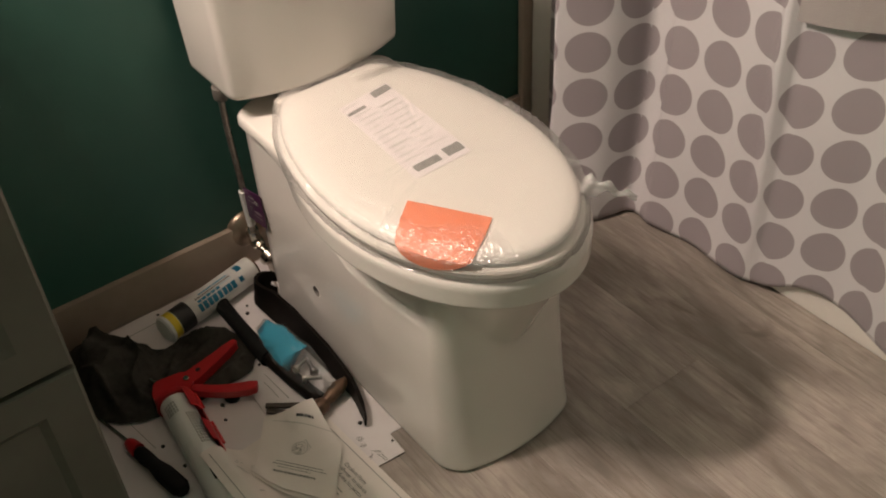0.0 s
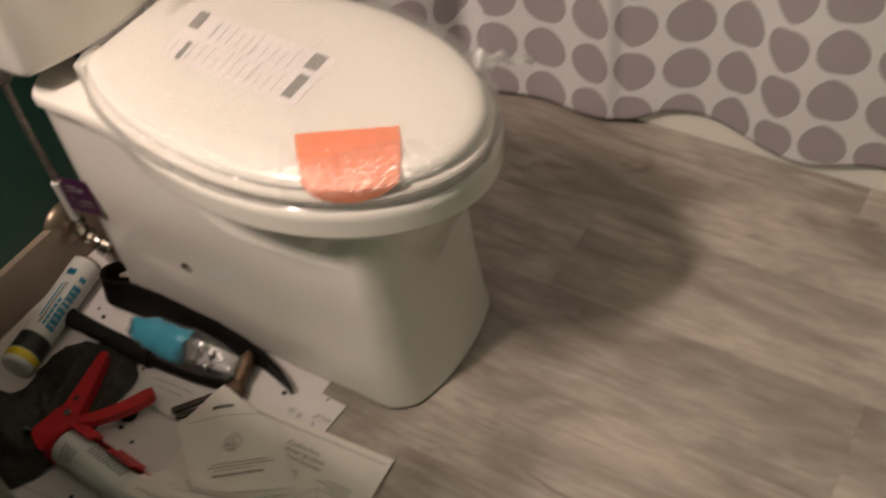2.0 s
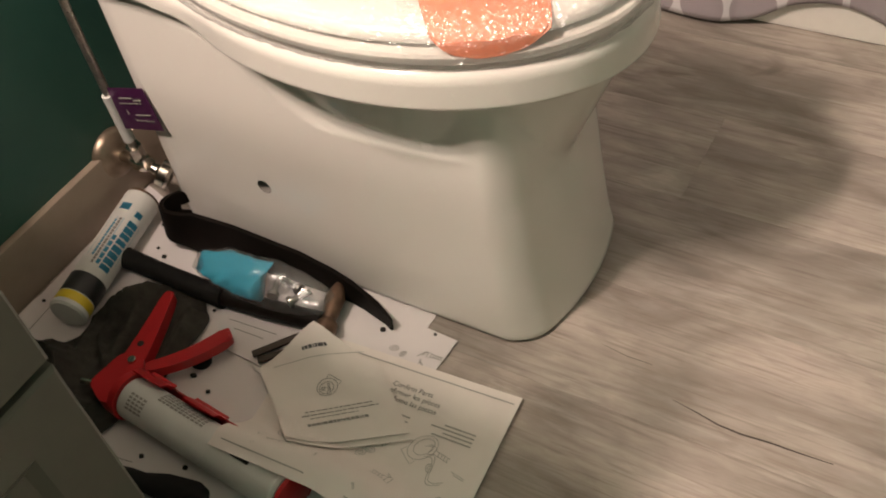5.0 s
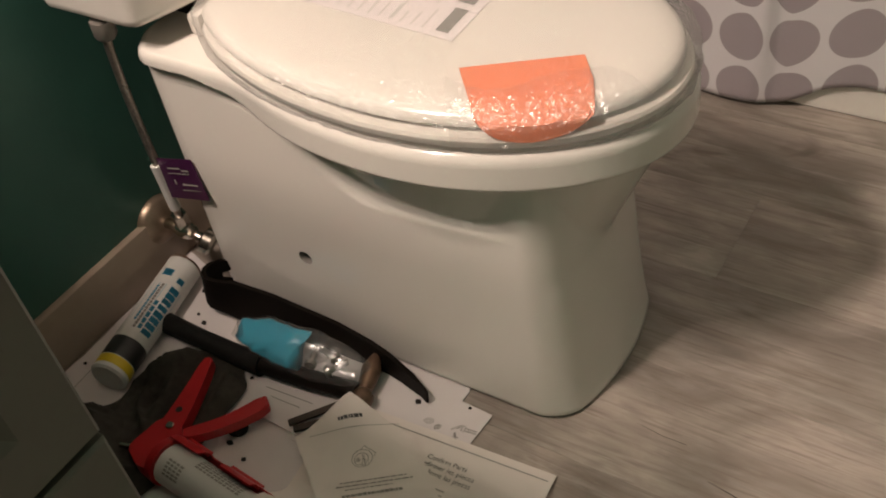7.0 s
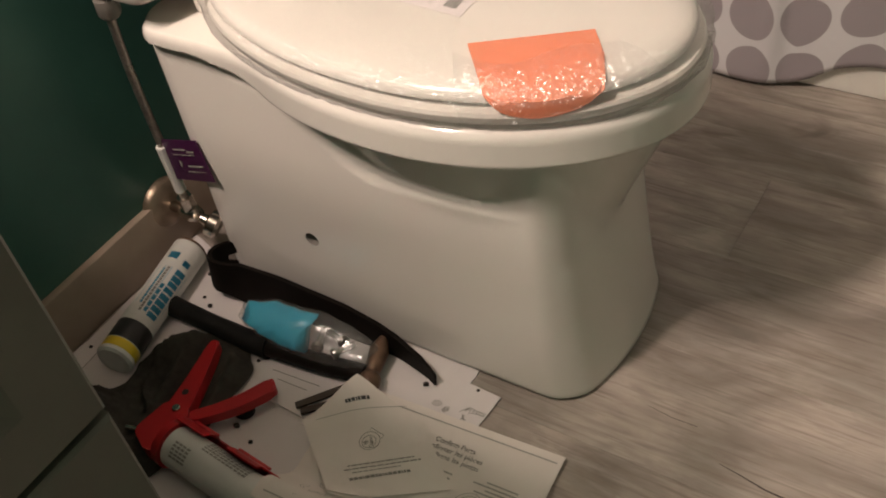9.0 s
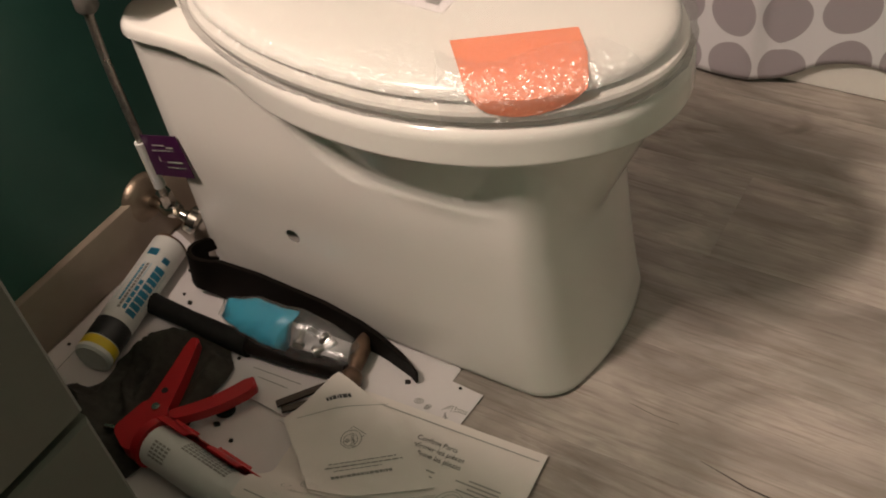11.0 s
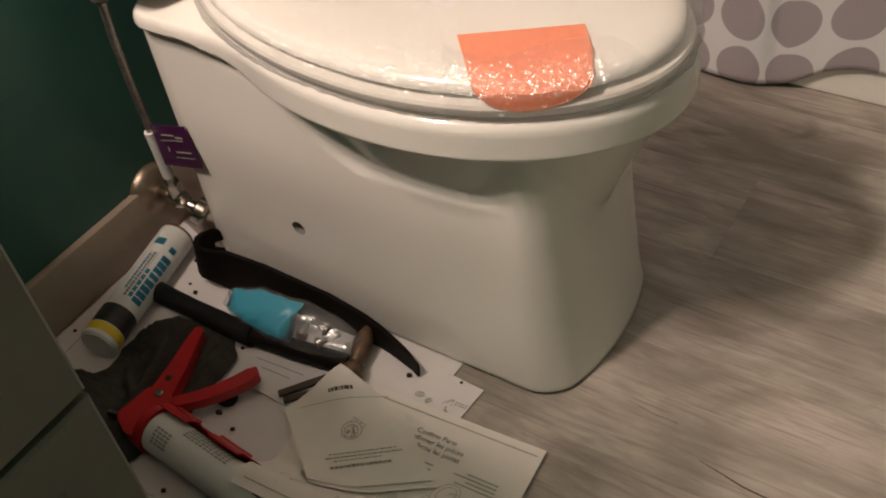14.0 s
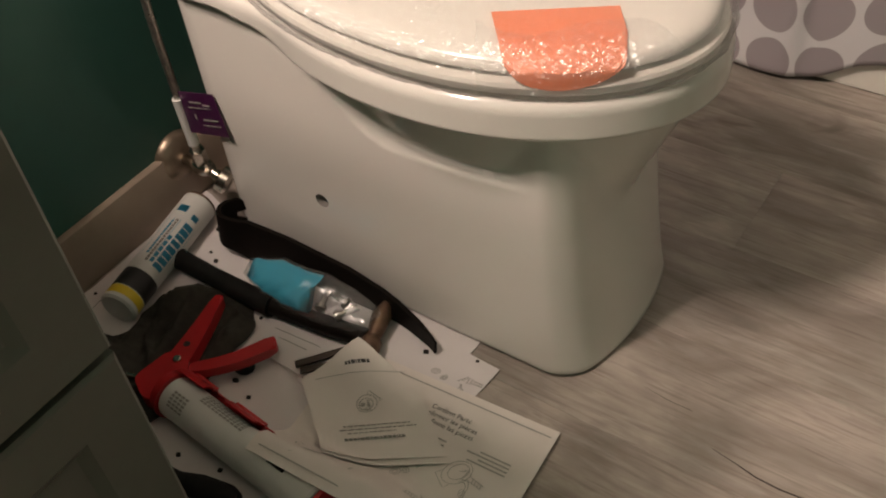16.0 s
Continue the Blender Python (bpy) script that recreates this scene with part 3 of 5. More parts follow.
def bowl_mesh():
    """A skirted base and, grown into it, the bowl: a flange that is thin at the deck and deep at the front, with a recess under it."""
    bm = bmesh.new()
    n = 240
    angles = [2 * math.pi * i / n for i in range(n)]
    skirt0 = [rect_radius(a, 0.126, 0.197, 0.345, 0.034) for a in angles]
    flange, low = [], []
    for a in angles:
        f = soft_max(egg_radius(a, HW, B_FRONT, B_BACK), rect_radius(a, 0.138, 0.10, 0.335, 0.03), 0.02)
        flange.append(f)
        y = CY - f * math.cos(a)
        low.append(0.380 - 0.019 * smooth_step((-0.185 - y) / 0.17))
    loops = []
    zs = [0.0, 0.003, 0.006, 0.012] + [0.03 + 0.02 * i for i in range(9)] + [0.20 + 0.006 * i for i in range(16)] + [0.294 + 0.0022 * i for i in range(43)] + [0.391, 0.394, 0.3965, 0.3985, 0.3995, 0.40]
    for z in zs:
        lip = 0.012 - math.sqrt(max(0, 0.012 ** 2 - max(0, z - 0.388) ** 2))
        foot = 0.007 * max(0, 1 - z / 0.006)
        pts = []
        for i, a in enumerate(angles):
            front = max(0.0, math.cos(a))
            sk = skirt0[i] * (1 - 0.13 * min(1, z / 0.20) ** 0.6 * front ** 1.4) - foot
            y = CY - sk * math.cos(a)
            top = 0.352 - 0.088 * smooth_step((-0.255 - y) / 0.17)
            side = smooth_step((0.80 - front) / 0.25) if y < -0.25 else 0.0
            sk *= 1 - 0.11 * side * smooth_step((z - top) / 0.012)
            t = max(0.0, low[i] - z)
            k = max(0.3, 1 - 0.235 * (1 - 0.66 * front ** 2) * smooth_step(t / 0.013) - (0.95 + 1.4 * front ** 2) * t)
            fr = 0.25 + 0.75 * k
            under = egg_radius(a, HW * k, B_FRONT * (fr if front > 0 else k), B_BACK * k)
            w = smooth_step((z - low[i] + 0.001) / 0.005)
            body = under * (1 - w) + max(flange[i], under) * w
            r = soft_max(sk, body, 0.004) - lip
            pts.append((XC - r * math.sin(a), CY - r * math.cos(a), z))
        loops.append(pts)
    rings(bm, loops)
    return bm


def with_bolt_hole(me, at, r):
    """Cut a round bolt hole through the skirt's side."""
    ob = new("uncut", me)
    bm = bmesh.new()
    bmesh.ops.create_cone(bm, cap_ends=True, segments=28, radius1=r, radius2=r, depth=0.16, matrix=Matrix.Translation(at) @ Matrix.Rotation(radians(90), 4, "Y"))
    cm = bpy.data.meshes.new("cutter")
    bm.to_mesh(cm)
    bm.free()
    cut = new("cutter", cm)
    mod = ob.modifiers.new("hole", "BOOLEAN")
    mod.object, mod.operation, mod.solver = cut, "DIFFERENCE", "EXACT"
    deps = bpy.context.evaluated_depsgraph_get()
    out = bpy.data.meshes.new_from_object(ob.evaluated_get(deps))
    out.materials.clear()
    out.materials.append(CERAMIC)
    out.materials.append(HOLE_SHADE)
    # faces within the hole get the darker colour that paints its shade
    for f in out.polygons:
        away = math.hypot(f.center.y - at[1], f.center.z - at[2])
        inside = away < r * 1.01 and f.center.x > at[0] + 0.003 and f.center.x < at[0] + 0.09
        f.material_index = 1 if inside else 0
    bpy.data.objects.remove(ob)
    bpy.data.objects.remove(cut)
    return out

toilet = thing("toilet", "white ceramic two-piece toilet with skirted base, lid closed", "toilet", (XC, CY, 0))
def tpart(name, bm_or_mesh, material=None, label="", angle=40):
    if isinstance(bm_or_mesh, bmesh.types.BMesh):
        o = part(name, bm_or_mesh, material, toilet, label, angle=angle)
    else:
        o = new(name, bm_or_mesh)
        o.parent = toilet
        if label:
            tagged(o, label)
    o.matrix_parent_inverse = Matrix.Translation((-XC, -CY, 0))
    return o

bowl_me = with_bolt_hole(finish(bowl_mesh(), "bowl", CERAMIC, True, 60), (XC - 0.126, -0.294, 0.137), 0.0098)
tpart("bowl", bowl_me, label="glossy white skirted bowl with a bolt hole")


LX = XC - 0.006


def egg_slab(hw, bf, bb, y_cut, levels, n=160):
    """A lid or seat: an egg outline with a straight back; levels: (z, inset)."""
    bm = bmesh.new()
    loops = []
    for z, ins in levels:
        pts = []
        for i in range(n):
            a = 2 * math.pi * i / n
            r = egg_radius(a, hw - ins, bf - ins, bb - ins)
            x, y = -r * math.sin(a), CY - r * math.cos(a)
            y = min(y, y_cut - ins * 0.6)
            pts.append((LX + x, y, z))
        loops.append(pts)
    rings(bm, loops)
    return bm

SEAT_HW, SEAT_F, SEAT_B, SEAT_CUT = 0.164, 0.252, 0.30, -0.205
tpart("seat", egg_slab(SEAT_HW, SEAT_F, SEAT_B, SEAT_CUT, [(0.4035, 0.012), (0.405, 0.005), (0.409, 0.001), (0.4155, 0.0), (0.4185, 0.002), (0.4200, 0.008)]), SEAT)
tpart("lid", egg_slab(SEAT_HW - 0.007, SEAT_F - 0.008, SEAT_B - 0.004, SEAT_CUT, [(0.4230, 0.010), (0.4238, 0.003), (0.427, 0.0), (0.431, 0.0), (0.4355, 0.003), (0.4385, 0.009), (0.4405, 0.02), (0.4418, 0.045), (0.4425, 0.09)]), SEAT)
for hx in (-0.07, 0.07):
    tpart("hinge", boxed((XC + hx - 0.022, -0.204, 0.4015), (XC + hx + 0.022, -0.185, 0.428), 0.006), SEAT)


def tank_loop(z, hw, y_back, y_side, y_front, r=0.02, n=14):
    side = [(XC + 0.001 - hw, y_back), (XC + 0.001 - hw, y_side)]
    front = []
    for i in range(1, n):
        u = -1 + 2 * i / n
        front.append((XC + 0.001 + hw * u, y_side - (y_side - y_front) * (1 - u * u)))
    pts = side + front + [(XC + 0.001 + hw, y_side), (XC + 0.001 + hw, y_back)]
    o = []
    for i, p in enumerate(pts):
        if i in (0, 1, len(pts) - 2, len(pts) - 1):
            q, a, b = Vector(p), Vector(pts[i - 1]), Vector(pts[(i + 1) % len(pts)])
            c = 0.018 if i in (1, len(pts) - 2) else 0.008
            s = q + (a - q).normalized() * min(c, (a - q).length * 0.45)
            e = q + (b - q).normalized() * min(c, (b - q).length * 0.45)
            for j in range(7):
                t = j / 6
                v = s * (1 - t) ** 2 + q * 2 * t * (1 - t) + e * t * t
                o.append((v.x, v.y, z))
        else:
            o.append((*p, z))
    return o

def tank_mesh():
    bm = bmesh.new()
    loops = []
    for z, g in ((0.432, -0.012), (0.4345, -0.005), (0.439, -0.001), (0.446, 0.0), (0.55, 0.004), (0.70, 0.010), (0.728, 0.011)):
        loops.append(tank_loop(z, 0.149 + g, -0.030 - max(0, -g), -0.168 - g, -0.203 - g))
    rings(bm, loops)
    return bm
tpart("tank", tank_mesh(), CERAMIC, angle=50)
bm = bmesh.new()
rings(bm, [tank_loop(z, 0.163 + g, -0.026, -0.184 - g, -0.219 - g) for z, g in ((0.729, -0.004), (0.733, 0.0), (0.752, 0.0), (0.760, -0.004), (0.763, -0.014))])
tpart("tank_lid", bm, CERAMIC, angle=50)
tpart("gasket", boxed((XC - 0.06, -0.165, 0.399), (XC + 0.06, -0.075, 0.434), 0.008), RUBBER)
tpart("flush_lever", boxed((XC - 0.12, -0.235, 0.675), (XC - 0.05, -0.222, 0.688), 0.004), CHROME)

# ---- shrink film, labels under it ----
def lid_height(x, y):
    r = math.hypot(x - LX, y - CY)
    a = math.atan2(-(x - LX), -(y - CY))
    e = egg_radius(a, SEAT_HW - 0.002, SEAT_F - 0.002, SEAT_B)
    d = e - r
    return 0.4425 - 0.0125 * max(0.0, 1 - d / 0.03) ** 2.4 if d > 0 else 0.43


def film_mesh():
    bm = bmesh.new()
    n = 300
    loops = []
    rows = [(0.4015, 0.004), (0.405, -0.004), (0.409, -0.006), (0.413, -0.0065), (0.417, -0.005), (0.421, -0.0045), (0.425, -0.0055), (0.429, -0.006), (0.4325, -0.005), (0.4355, -0.003), (0.438, 0.001), (0.4405, 0.006), (0.442, 0.011)]
    rows += [(0.4440 + 0.0025 * smooth_step(k / 8), 0.015 + 0.0055 * k) for k in range(16)] + [(0.4465, 0.115), (0.4465, 0.135), (0.4465, 0.158)]
    for z, ins in rows:
        pts = []
        for i in range(n):
            a = 2 * math.pi * i / n
            r = egg_radius(a, SEAT_HW - ins, SEAT_F - ins, SEAT_B - ins)
            x, y = LX - r * math.sin(a), min(CY - r * math.cos(a), SEAT_CUT + 0.006 - ins * 0.5)
            w = noise.noise((x * 38, y * 38, z * 60)) * 0.0024 + noise.noise((x * 110, y * 110, z * 110)) * 0.0018 + noise.noise((x * 240, y * 240, z * 200)) * 0.0007
            edge = max(0.04, 1 - max(0, ins) / 0.06)
            pts.append((x + w * edge * math.sin(a) * -1, y - w * edge * math.cos(a), z + 0.7 * abs(w)))
        loops.append(pts)
    vs = rings(bm, loops, cap=False)
    bm.faces.new(vs[-1])
    return bm
wrap = thing("shrink_wrap", "clear crinkled plastic film wrapped round the toilet seat", "plastic wrap", (XC, CY, 0.40))
w1 = part("film", film_mesh(), FILM, wrap, angle=180)
w1.visible_shadow = False
w1.matrix_parent_inverse = Matrix.Translation((-XC, -CY, -0.40))
def twist_mesh():
    base, tip = Vector((XC + 0.106, -0.638, 0.420)), Vector((XC + 0.152, -0.692, 0.430))
    bm = bmesh.new()
    loops = []
    for i in range(25):
        s = i / 24
        c = base.lerp(tip, s) + Vector((0, 0, 0.008 * math.sin(5 * s) + 0.004 * math.sin(17 * s)))
        rr = 0.015 * (1 - s) ** 3 + 0.0030 + 0.002 * math.sin(9 * s) ** 2
        loops.append([c + Vector((rr * math.cos(k + 4 * s) * 0.6, rr * math.cos(k + 4 * s) * 0.4, rr * math.sin(k + 4 * s))) * (1 + 0.35 * math.sin(3 * k)) for k in [2 * math.pi * j / 14 for j in range(14)]])
    rings(bm, loops)
    return bm
def crumple_mesh(a0, a1):
    def f(u, v):
        a = a0 + (a1 - a0) * u
        ins = (0.048 + 0.010 * math.sin(7 * u)) * (1 - v / 0.62) - 0.004 if v < 0.62 else -0.004
        rr = egg_radius(a, SEAT_HW - ins, SEAT_F - ins, SEAT_B - ins)
        x, y = LX - rr * math.sin(a), CY - rr * math.cos(a)
        z = lid_height(x, y) + 0.0046 if v < 0.62 else 0.4346 - 0.030 * (v - 0.62) / 0.38
        side = smooth_step((v - 0.55) / 0.15)
        w = 0.0050 * abs(noise.noise((x * 120, y * 120, z * 120))) + 0.0030 * abs(noise.noise((x * 290, y * 290, z * 260)))
        w *= min(1.0, 6 * u, 6 * (1 - u)) * min(1.0, 0.15 + 2.4 * v)
        return (x - w * side * math.sin(a), y - w * side * math.cos(a), z + w * (1 - 0.7 * side))
    return patch(f, 90, 50)
CRUMPLE = film_material("crumpled_film", 0.6, 90.0, 0.8, milk=0.02, low=0.07, high=0.26, polish=0.26)
w3 = part("crumpled_fold", crumple_mesh(0.20, 1.00), CRUMPLE, wrap, "crumpled film at the lid's front", angle=180)
w3.visible_shadow = False
w3.matrix_parent_inverse = Matrix.Translation((-XC, -CY, -0.40))
TWIST = film_material("bunched_film", 0.8, 120.0, 1.0, milk=0.3)
w2 = part("twisted_end", twist_mesh(), TWIST, wrap, "bunched end of the clear film")
w2.matrix_parent_inverse = Matrix.Translation((-XC, -CY, -0.40))


def quad_patch(corners, lift, nu=14, nv=14, sag=None, thick=0.0006):
    a, b, c, d = [Vector(p) for p in corners]
    def f(u, v):
        p = a.lerp(b, u).lerp(d.lerp(c, u), v)
        z = sag(p.x, p.y) + lift if sag else p.z + lift
        return (p.x, p.y, z)
    return patch(f, nu, nv, thick)


def marks(rect, items, lift=0.0012, sag=None):
    """Printed bars on a sheet; items: (u0, v0, u1, v1) on the rectangle's corners."""
    a, b, c, d = [Vector(p) for p in rect]
    bm = bmesh.new()
    for u0, v0, u1, v1 in items:
        k = 5
        rows = []
        for i in range(k + 1):
            row = []
            for v in (v0, v1):
                u = u0 + (u1 - u0) * i / k
                p = a.lerp(b, u).lerp(d.lerp(c, u), v)
                row.append(bm.verts.new((p.x, p.y, (sag(p.x, p.y) if sag else p.z) + lift)))
            rows.append(row)
        for r0, r1 in zip(rows, rows[1:]):
            bm.faces.new((r0[0], r1[0], r1[1], r0[1]))
    return bm

def words(u0, v0, u1, v1, seed, size=0.045):
    """A line of print broken into word-long bars."""
    q = random.Random(seed)
    out, u = [], u0
    while u < u1:
        w = q.uniform(0.4, 1.3) * size
        out.append((u, v0 + q.uniform(0, 0.15) * (v1 - v0), min(u + w, u1), v1))
        u += w + 0.18 * size
    return out

LABEL = [(-0.024, -0.296, 0.4425), (0.068, -0.281, 0.4425), (0.056, -0.500, 0.4425), (-0.037, -0.502, 0.4425)]
label_sheet = thing("instruction_label", "white printed instruction label lying on the toilet lid", "label")
label_face = part("sheet", quad_patch(LABEL, 0.0008, thick=0.0003), PAPER, label_sheet)
for bar in ((0.02, 0.10, 0.38, 0.135), (0.62, 0.015, 0.98, 0.09), (0.10, 0.88, 0.55, 0.95), (0.66, 0.86, 0.97, 0.95)):
    part("printed_block", marks(LABEL, [bar], 0.0012), INK_GREY, label_face)
rl = random.Random(5)
part("fine_print", marks(LABEL, [(0.08 + 0.45 * (k % 2), 0.16 + 0.032 * k, 0.08 + 0.45 * (k % 2) + rl.uniform(0.2, 0.42), 0.172 + 0.032 * k) for k in range(21)] + [(0.05, 0.03, 0.35, 0.045), (0.55, 0.2, 0.9, 0.212), (0.5, 0.5, 0.95, 0.512), (0.1, 0.62, 0.5, 0.632)], 0.0011), INK_FAINT, label_sheet)["kind"] = "stuff"

def orange_mesh():
    top = [Vector((-0.072, -0.531, 0)), Vector((-0.013, -0.627, 0))]
    def f(u, v):
        t = top[0].lerp(top[1], u)
        out = Vector((-0.76, -0.65, 0)).lerp(Vector((-0.80, -0.60, 0)), u).normalized()
        p = t + out * ((0.040 + 0.068 * math.sqrt(max(0.0, 1 - (1.9 * u - 0.9) ** 2))) * v)
        rr = Vector((p.x - LX, p.y - CY))
        a = math.atan2(-rr.x, -rr.y)
        e = egg_radius(a, SEAT_HW + 0.001, SEAT_F + 0.001, SEAT_B)
        d = e - rr.length
        z = lid_height(p.x, p.y) + 0.0008
        if d < 0.004:
            over = 0.034 * (1 - math.exp(-(0.004 - d) / 0.03))
            k = (e - 0.002 + 0.003 * math.sin(over * 25)) / rr.length
            p = Vector((LX + rr.x * k, CY + rr.y * k, 0))
            z = 0.434 - over * 0.9
        w = noise.noise((p.x * 60, p.y * 60, z * 60)) * 0.0012 * min(1, v * 2)
        return (p.x, p.y, z + abs(w))
    return patch(f, 26, 30, 0.0006)
solid("orange_card", orange_mesh(), ORANGE, "orange warning card under film at the lid's front edge", "card")

# ---- shut-off valve, supply hose ----
valve = thing("water_valve", "chrome shut-off valve on the wall below the tank", "valve", (-0.086, 0, 0.074))
part("escutcheon", turned([(0, 0.038), (0.2, 0.038), (0.6, 0.033), (0.85, 0.022), (1, 0.012)], (0, -0.001, 0), (0, -0.020, 0), 32), TARNISHED, valve, "tarnished round wall plate")
part("stub_pipe", rod((0, -0.018, 0), (-0.010, -0.062, 0.016), 0.0075), CHROME, valve)
part("valve_body", turned([(0, 0.010), (0.3, 0.0125), (0.7, 0.0125), (1, 0.009)], (-0.009, -0.054, 0.014), (-0.011, -0.084, 0.018)), CHROME, valve)
part("outlet_nut", turned([(0, 0.008), (0.2, 0.0105), (1, 0.0105)], (-0.011, -0.070, 0.022), (-0.015, -0.074, 0.050), 6), CHROME, valve)
part("handle", turned([(0, 0.006), (0.3, 0.008), (0.45, 0.018), (0.85, 0.019), (1, 0.014)], (-0.010, -0.084, 0.012), (-0.004, -0.108, -0.002), 20), CHROME, valve, "oval chrome valve handle")
hose = thing("supply_hose", "braided steel water hose with a white tag sleeve", "water hose", (-0.101, -0.074, 0.123))
part("braid", tube_path([(-0.014 * t + 0.0015 * math.sin(5 * t), -0.026 * t * t, 0.285 * t) for t in [k / 20 for k in range(21)]], 0.0052, 12), BRAID, hose)
part("sleeve", turned([(0, 0.0074), (1, 0.0068)], (-0.0005, 0, 0.012), (-0.005, -0.003, 0.088), 14), TUBE_WHITE, hose, "white paper sleeve on the hose")
part("coupling_nut", turned([(0, 0.009), (0.2, 0.0130), (1, 0.0130)], (-0.014, -0.026, 0.282), (-0.014, -0.027, 0.306), 10), NUT_GREY, hose, "grey ribbed coupling nut")
tag = thing("hose_tag", "small purple printed card tag hanging on the hose", "tag", (-0.106, -0.078, 0.195))
TAG = [(0.000, -0.005, 0.0286), (-0.003, -0.074, 0.050), (-0.008, -0.088, -0.006), (0.000, -0.005, -0.035)]
card = part("card", quad_patch(TAG, 0.0, 6, 6, None, 0.0008), PURPLE, tag)
part("print", marks([(x - 0.0012, y, z) for x, y, z in TAG], [(0.25, 0.2, 0.6, 0.24), (0.62, 0.25, 0.82, 0.29), (0.3, 0.5, 0.34, 0.62), (0.5, 0.6, 0.9, 0.64)] + words(0.2, 0.33, 0.8, 0.36, 2, 0.12) + words(0.45, 0.74, 0.92, 0.77, 7, 0.1), 0.0), INK_PALE, card)

# ---- things on the floor ----
def ragged(outline, seed, amp=0.004, step=0.012):
    r = random.Random(seed)
    out = []
    for i, p in enumerate(outline):
        q = outline[(i + 1) % len(outline)]
        n = max(1, int(math.dist(p, q) / step))
        for k in range(n):
            t = k / n
            j = 0 if k == 0 else amp
            out.append((p[0] + (q[0] - p[0]) * t + r.uniform(-j, j), p[1] + (q[1] - p[1]) * t + r.uniform(-j, j)))
    return out

sheet = thing("paper_sheet", "large white paper sheet spread on the floor", "paper")
part("sheet", slab(bmesh.new(), ragged([(-0.50, -0.016), (-0.068, -0.016), (-0.098, -0.12), (-0.098, -0.505), (-0.30, -0.515), (-0.372, -0.533), (-0.43, -0.536), (-0.455, -0.512), (-0.482, -0.462), (-0.50, -0.36)], 3, 0.0012), 0.0006, 0.0016), PAPER, sheet, smooth=False)
bm = bmesh.new()
rd = random.Random(11)
for x0, y0, x1, y1 in ((-0.40, -0.05, -0.12, -0.036), (-0.45, -0.1, -0.42, -0.3)):
    d = Vector((x1 - x0, y1 - y0, 0))
    box(bm, (0, -0.0004, 0.0017), (d.length, 0.0004, 0.002), 0, Matrix.Translation((x0, y0, 0)) @ Matrix.Rotation(math.atan2(d.y, d.x), 4, "Z"))
part("print", bm, INK_GREY, sheet, smooth=False)
bm = bmesh.new()
for x, y in ((-0.310, -0.320), (-0.410, -0.305), (-0.166, -0.129), (-0.157, -0.111), (-0.26, -0.06), (-0.29, -0.03), (-0.34, -0.34), (-0.43, -0.44), (-0.40, -0.36), (-0.30, -0.29), (-0.23, -0.30), (-0.36, -0.43), (-0.44, -0.35), (-0.15, -0.46), (-0.13, -0.52), (-0.25, -0.33), (-0.21, -0.25), (-0.12, -0.09)):
    s = rd.uniform(0.0018, 0.0034)
    box(bm, (-s, -s, 0), (s, s, s * 1.2), s * 0.3, pose(x, y, 0.0017, rd.uniform(0, 25), rd.uniform(0, 25), rd.uniform(0, 90)), 1)
solid("crumbs", bm, DEBRIS, "dark crumbs scattered on the paper sheet", "crumbs", kind="stuff")

PAGE_A = [(-0.127, -0.549, 0.003), (-0.118, -0.36, 0.003), (-0.262, -0.352, 0.003), (-0.268, -0.538, 0.003)]
page_a = thing("instruction_page", "white printed drawing page beside the toilet base", "paper page")
part("sheet", quad_patch(PAGE_A, 0.0, 10, 10), PAPER, page_a)

SLIP = [(-0.206, -0.262, 0.006), (-0.252, -0.285, 0.006), (-0.256, -0.372, 0.006), (-0.196, -0.386, 0.008)]
slip = thing("leaflet", "folded white leaflet under the black hammer handle", "leaflet")
part("sheet", quad_patch(SLIP, 0.0, 6, 6, None, 0.003), PAPER, slip)
part("print", marks(SLIP, [(0.2, 0.1, 0.22, 0.7), (0.4, 0.2, 0.42, 0.6)], 0.0006), INK_GREY, slip)
for k, (x, y, r_) in enumerate(((-0.229, -0.377, -46), (-0.222, -0.363, -38))):
    solid("wood_shim", boxed((-0.034, -0.0045, 0), (0.034, 0.0045, 0.004), 0.001, pose(x, y, 0.0095, 0, 0, r_)), WOOD_SHIM, "small dark wooden shim lying on papers", "shim", "wood shims")


def drape(x, y):
    """The big page lies on the tube of the caulking gun along one side."""
    d = abs((x + 0.378) + 0.09 * (y + 0.40))
    h = 0.057 * math.exp(-(max(0, d - 0.012) / 0.034) ** 2) if y > -0.53 else 0.057 * math.exp(-(max(0, d - 0.012) / 0.034) ** 2) * max(0, 1 - (-0.53 - y) / 0.10)
    return max(0.0065, h)

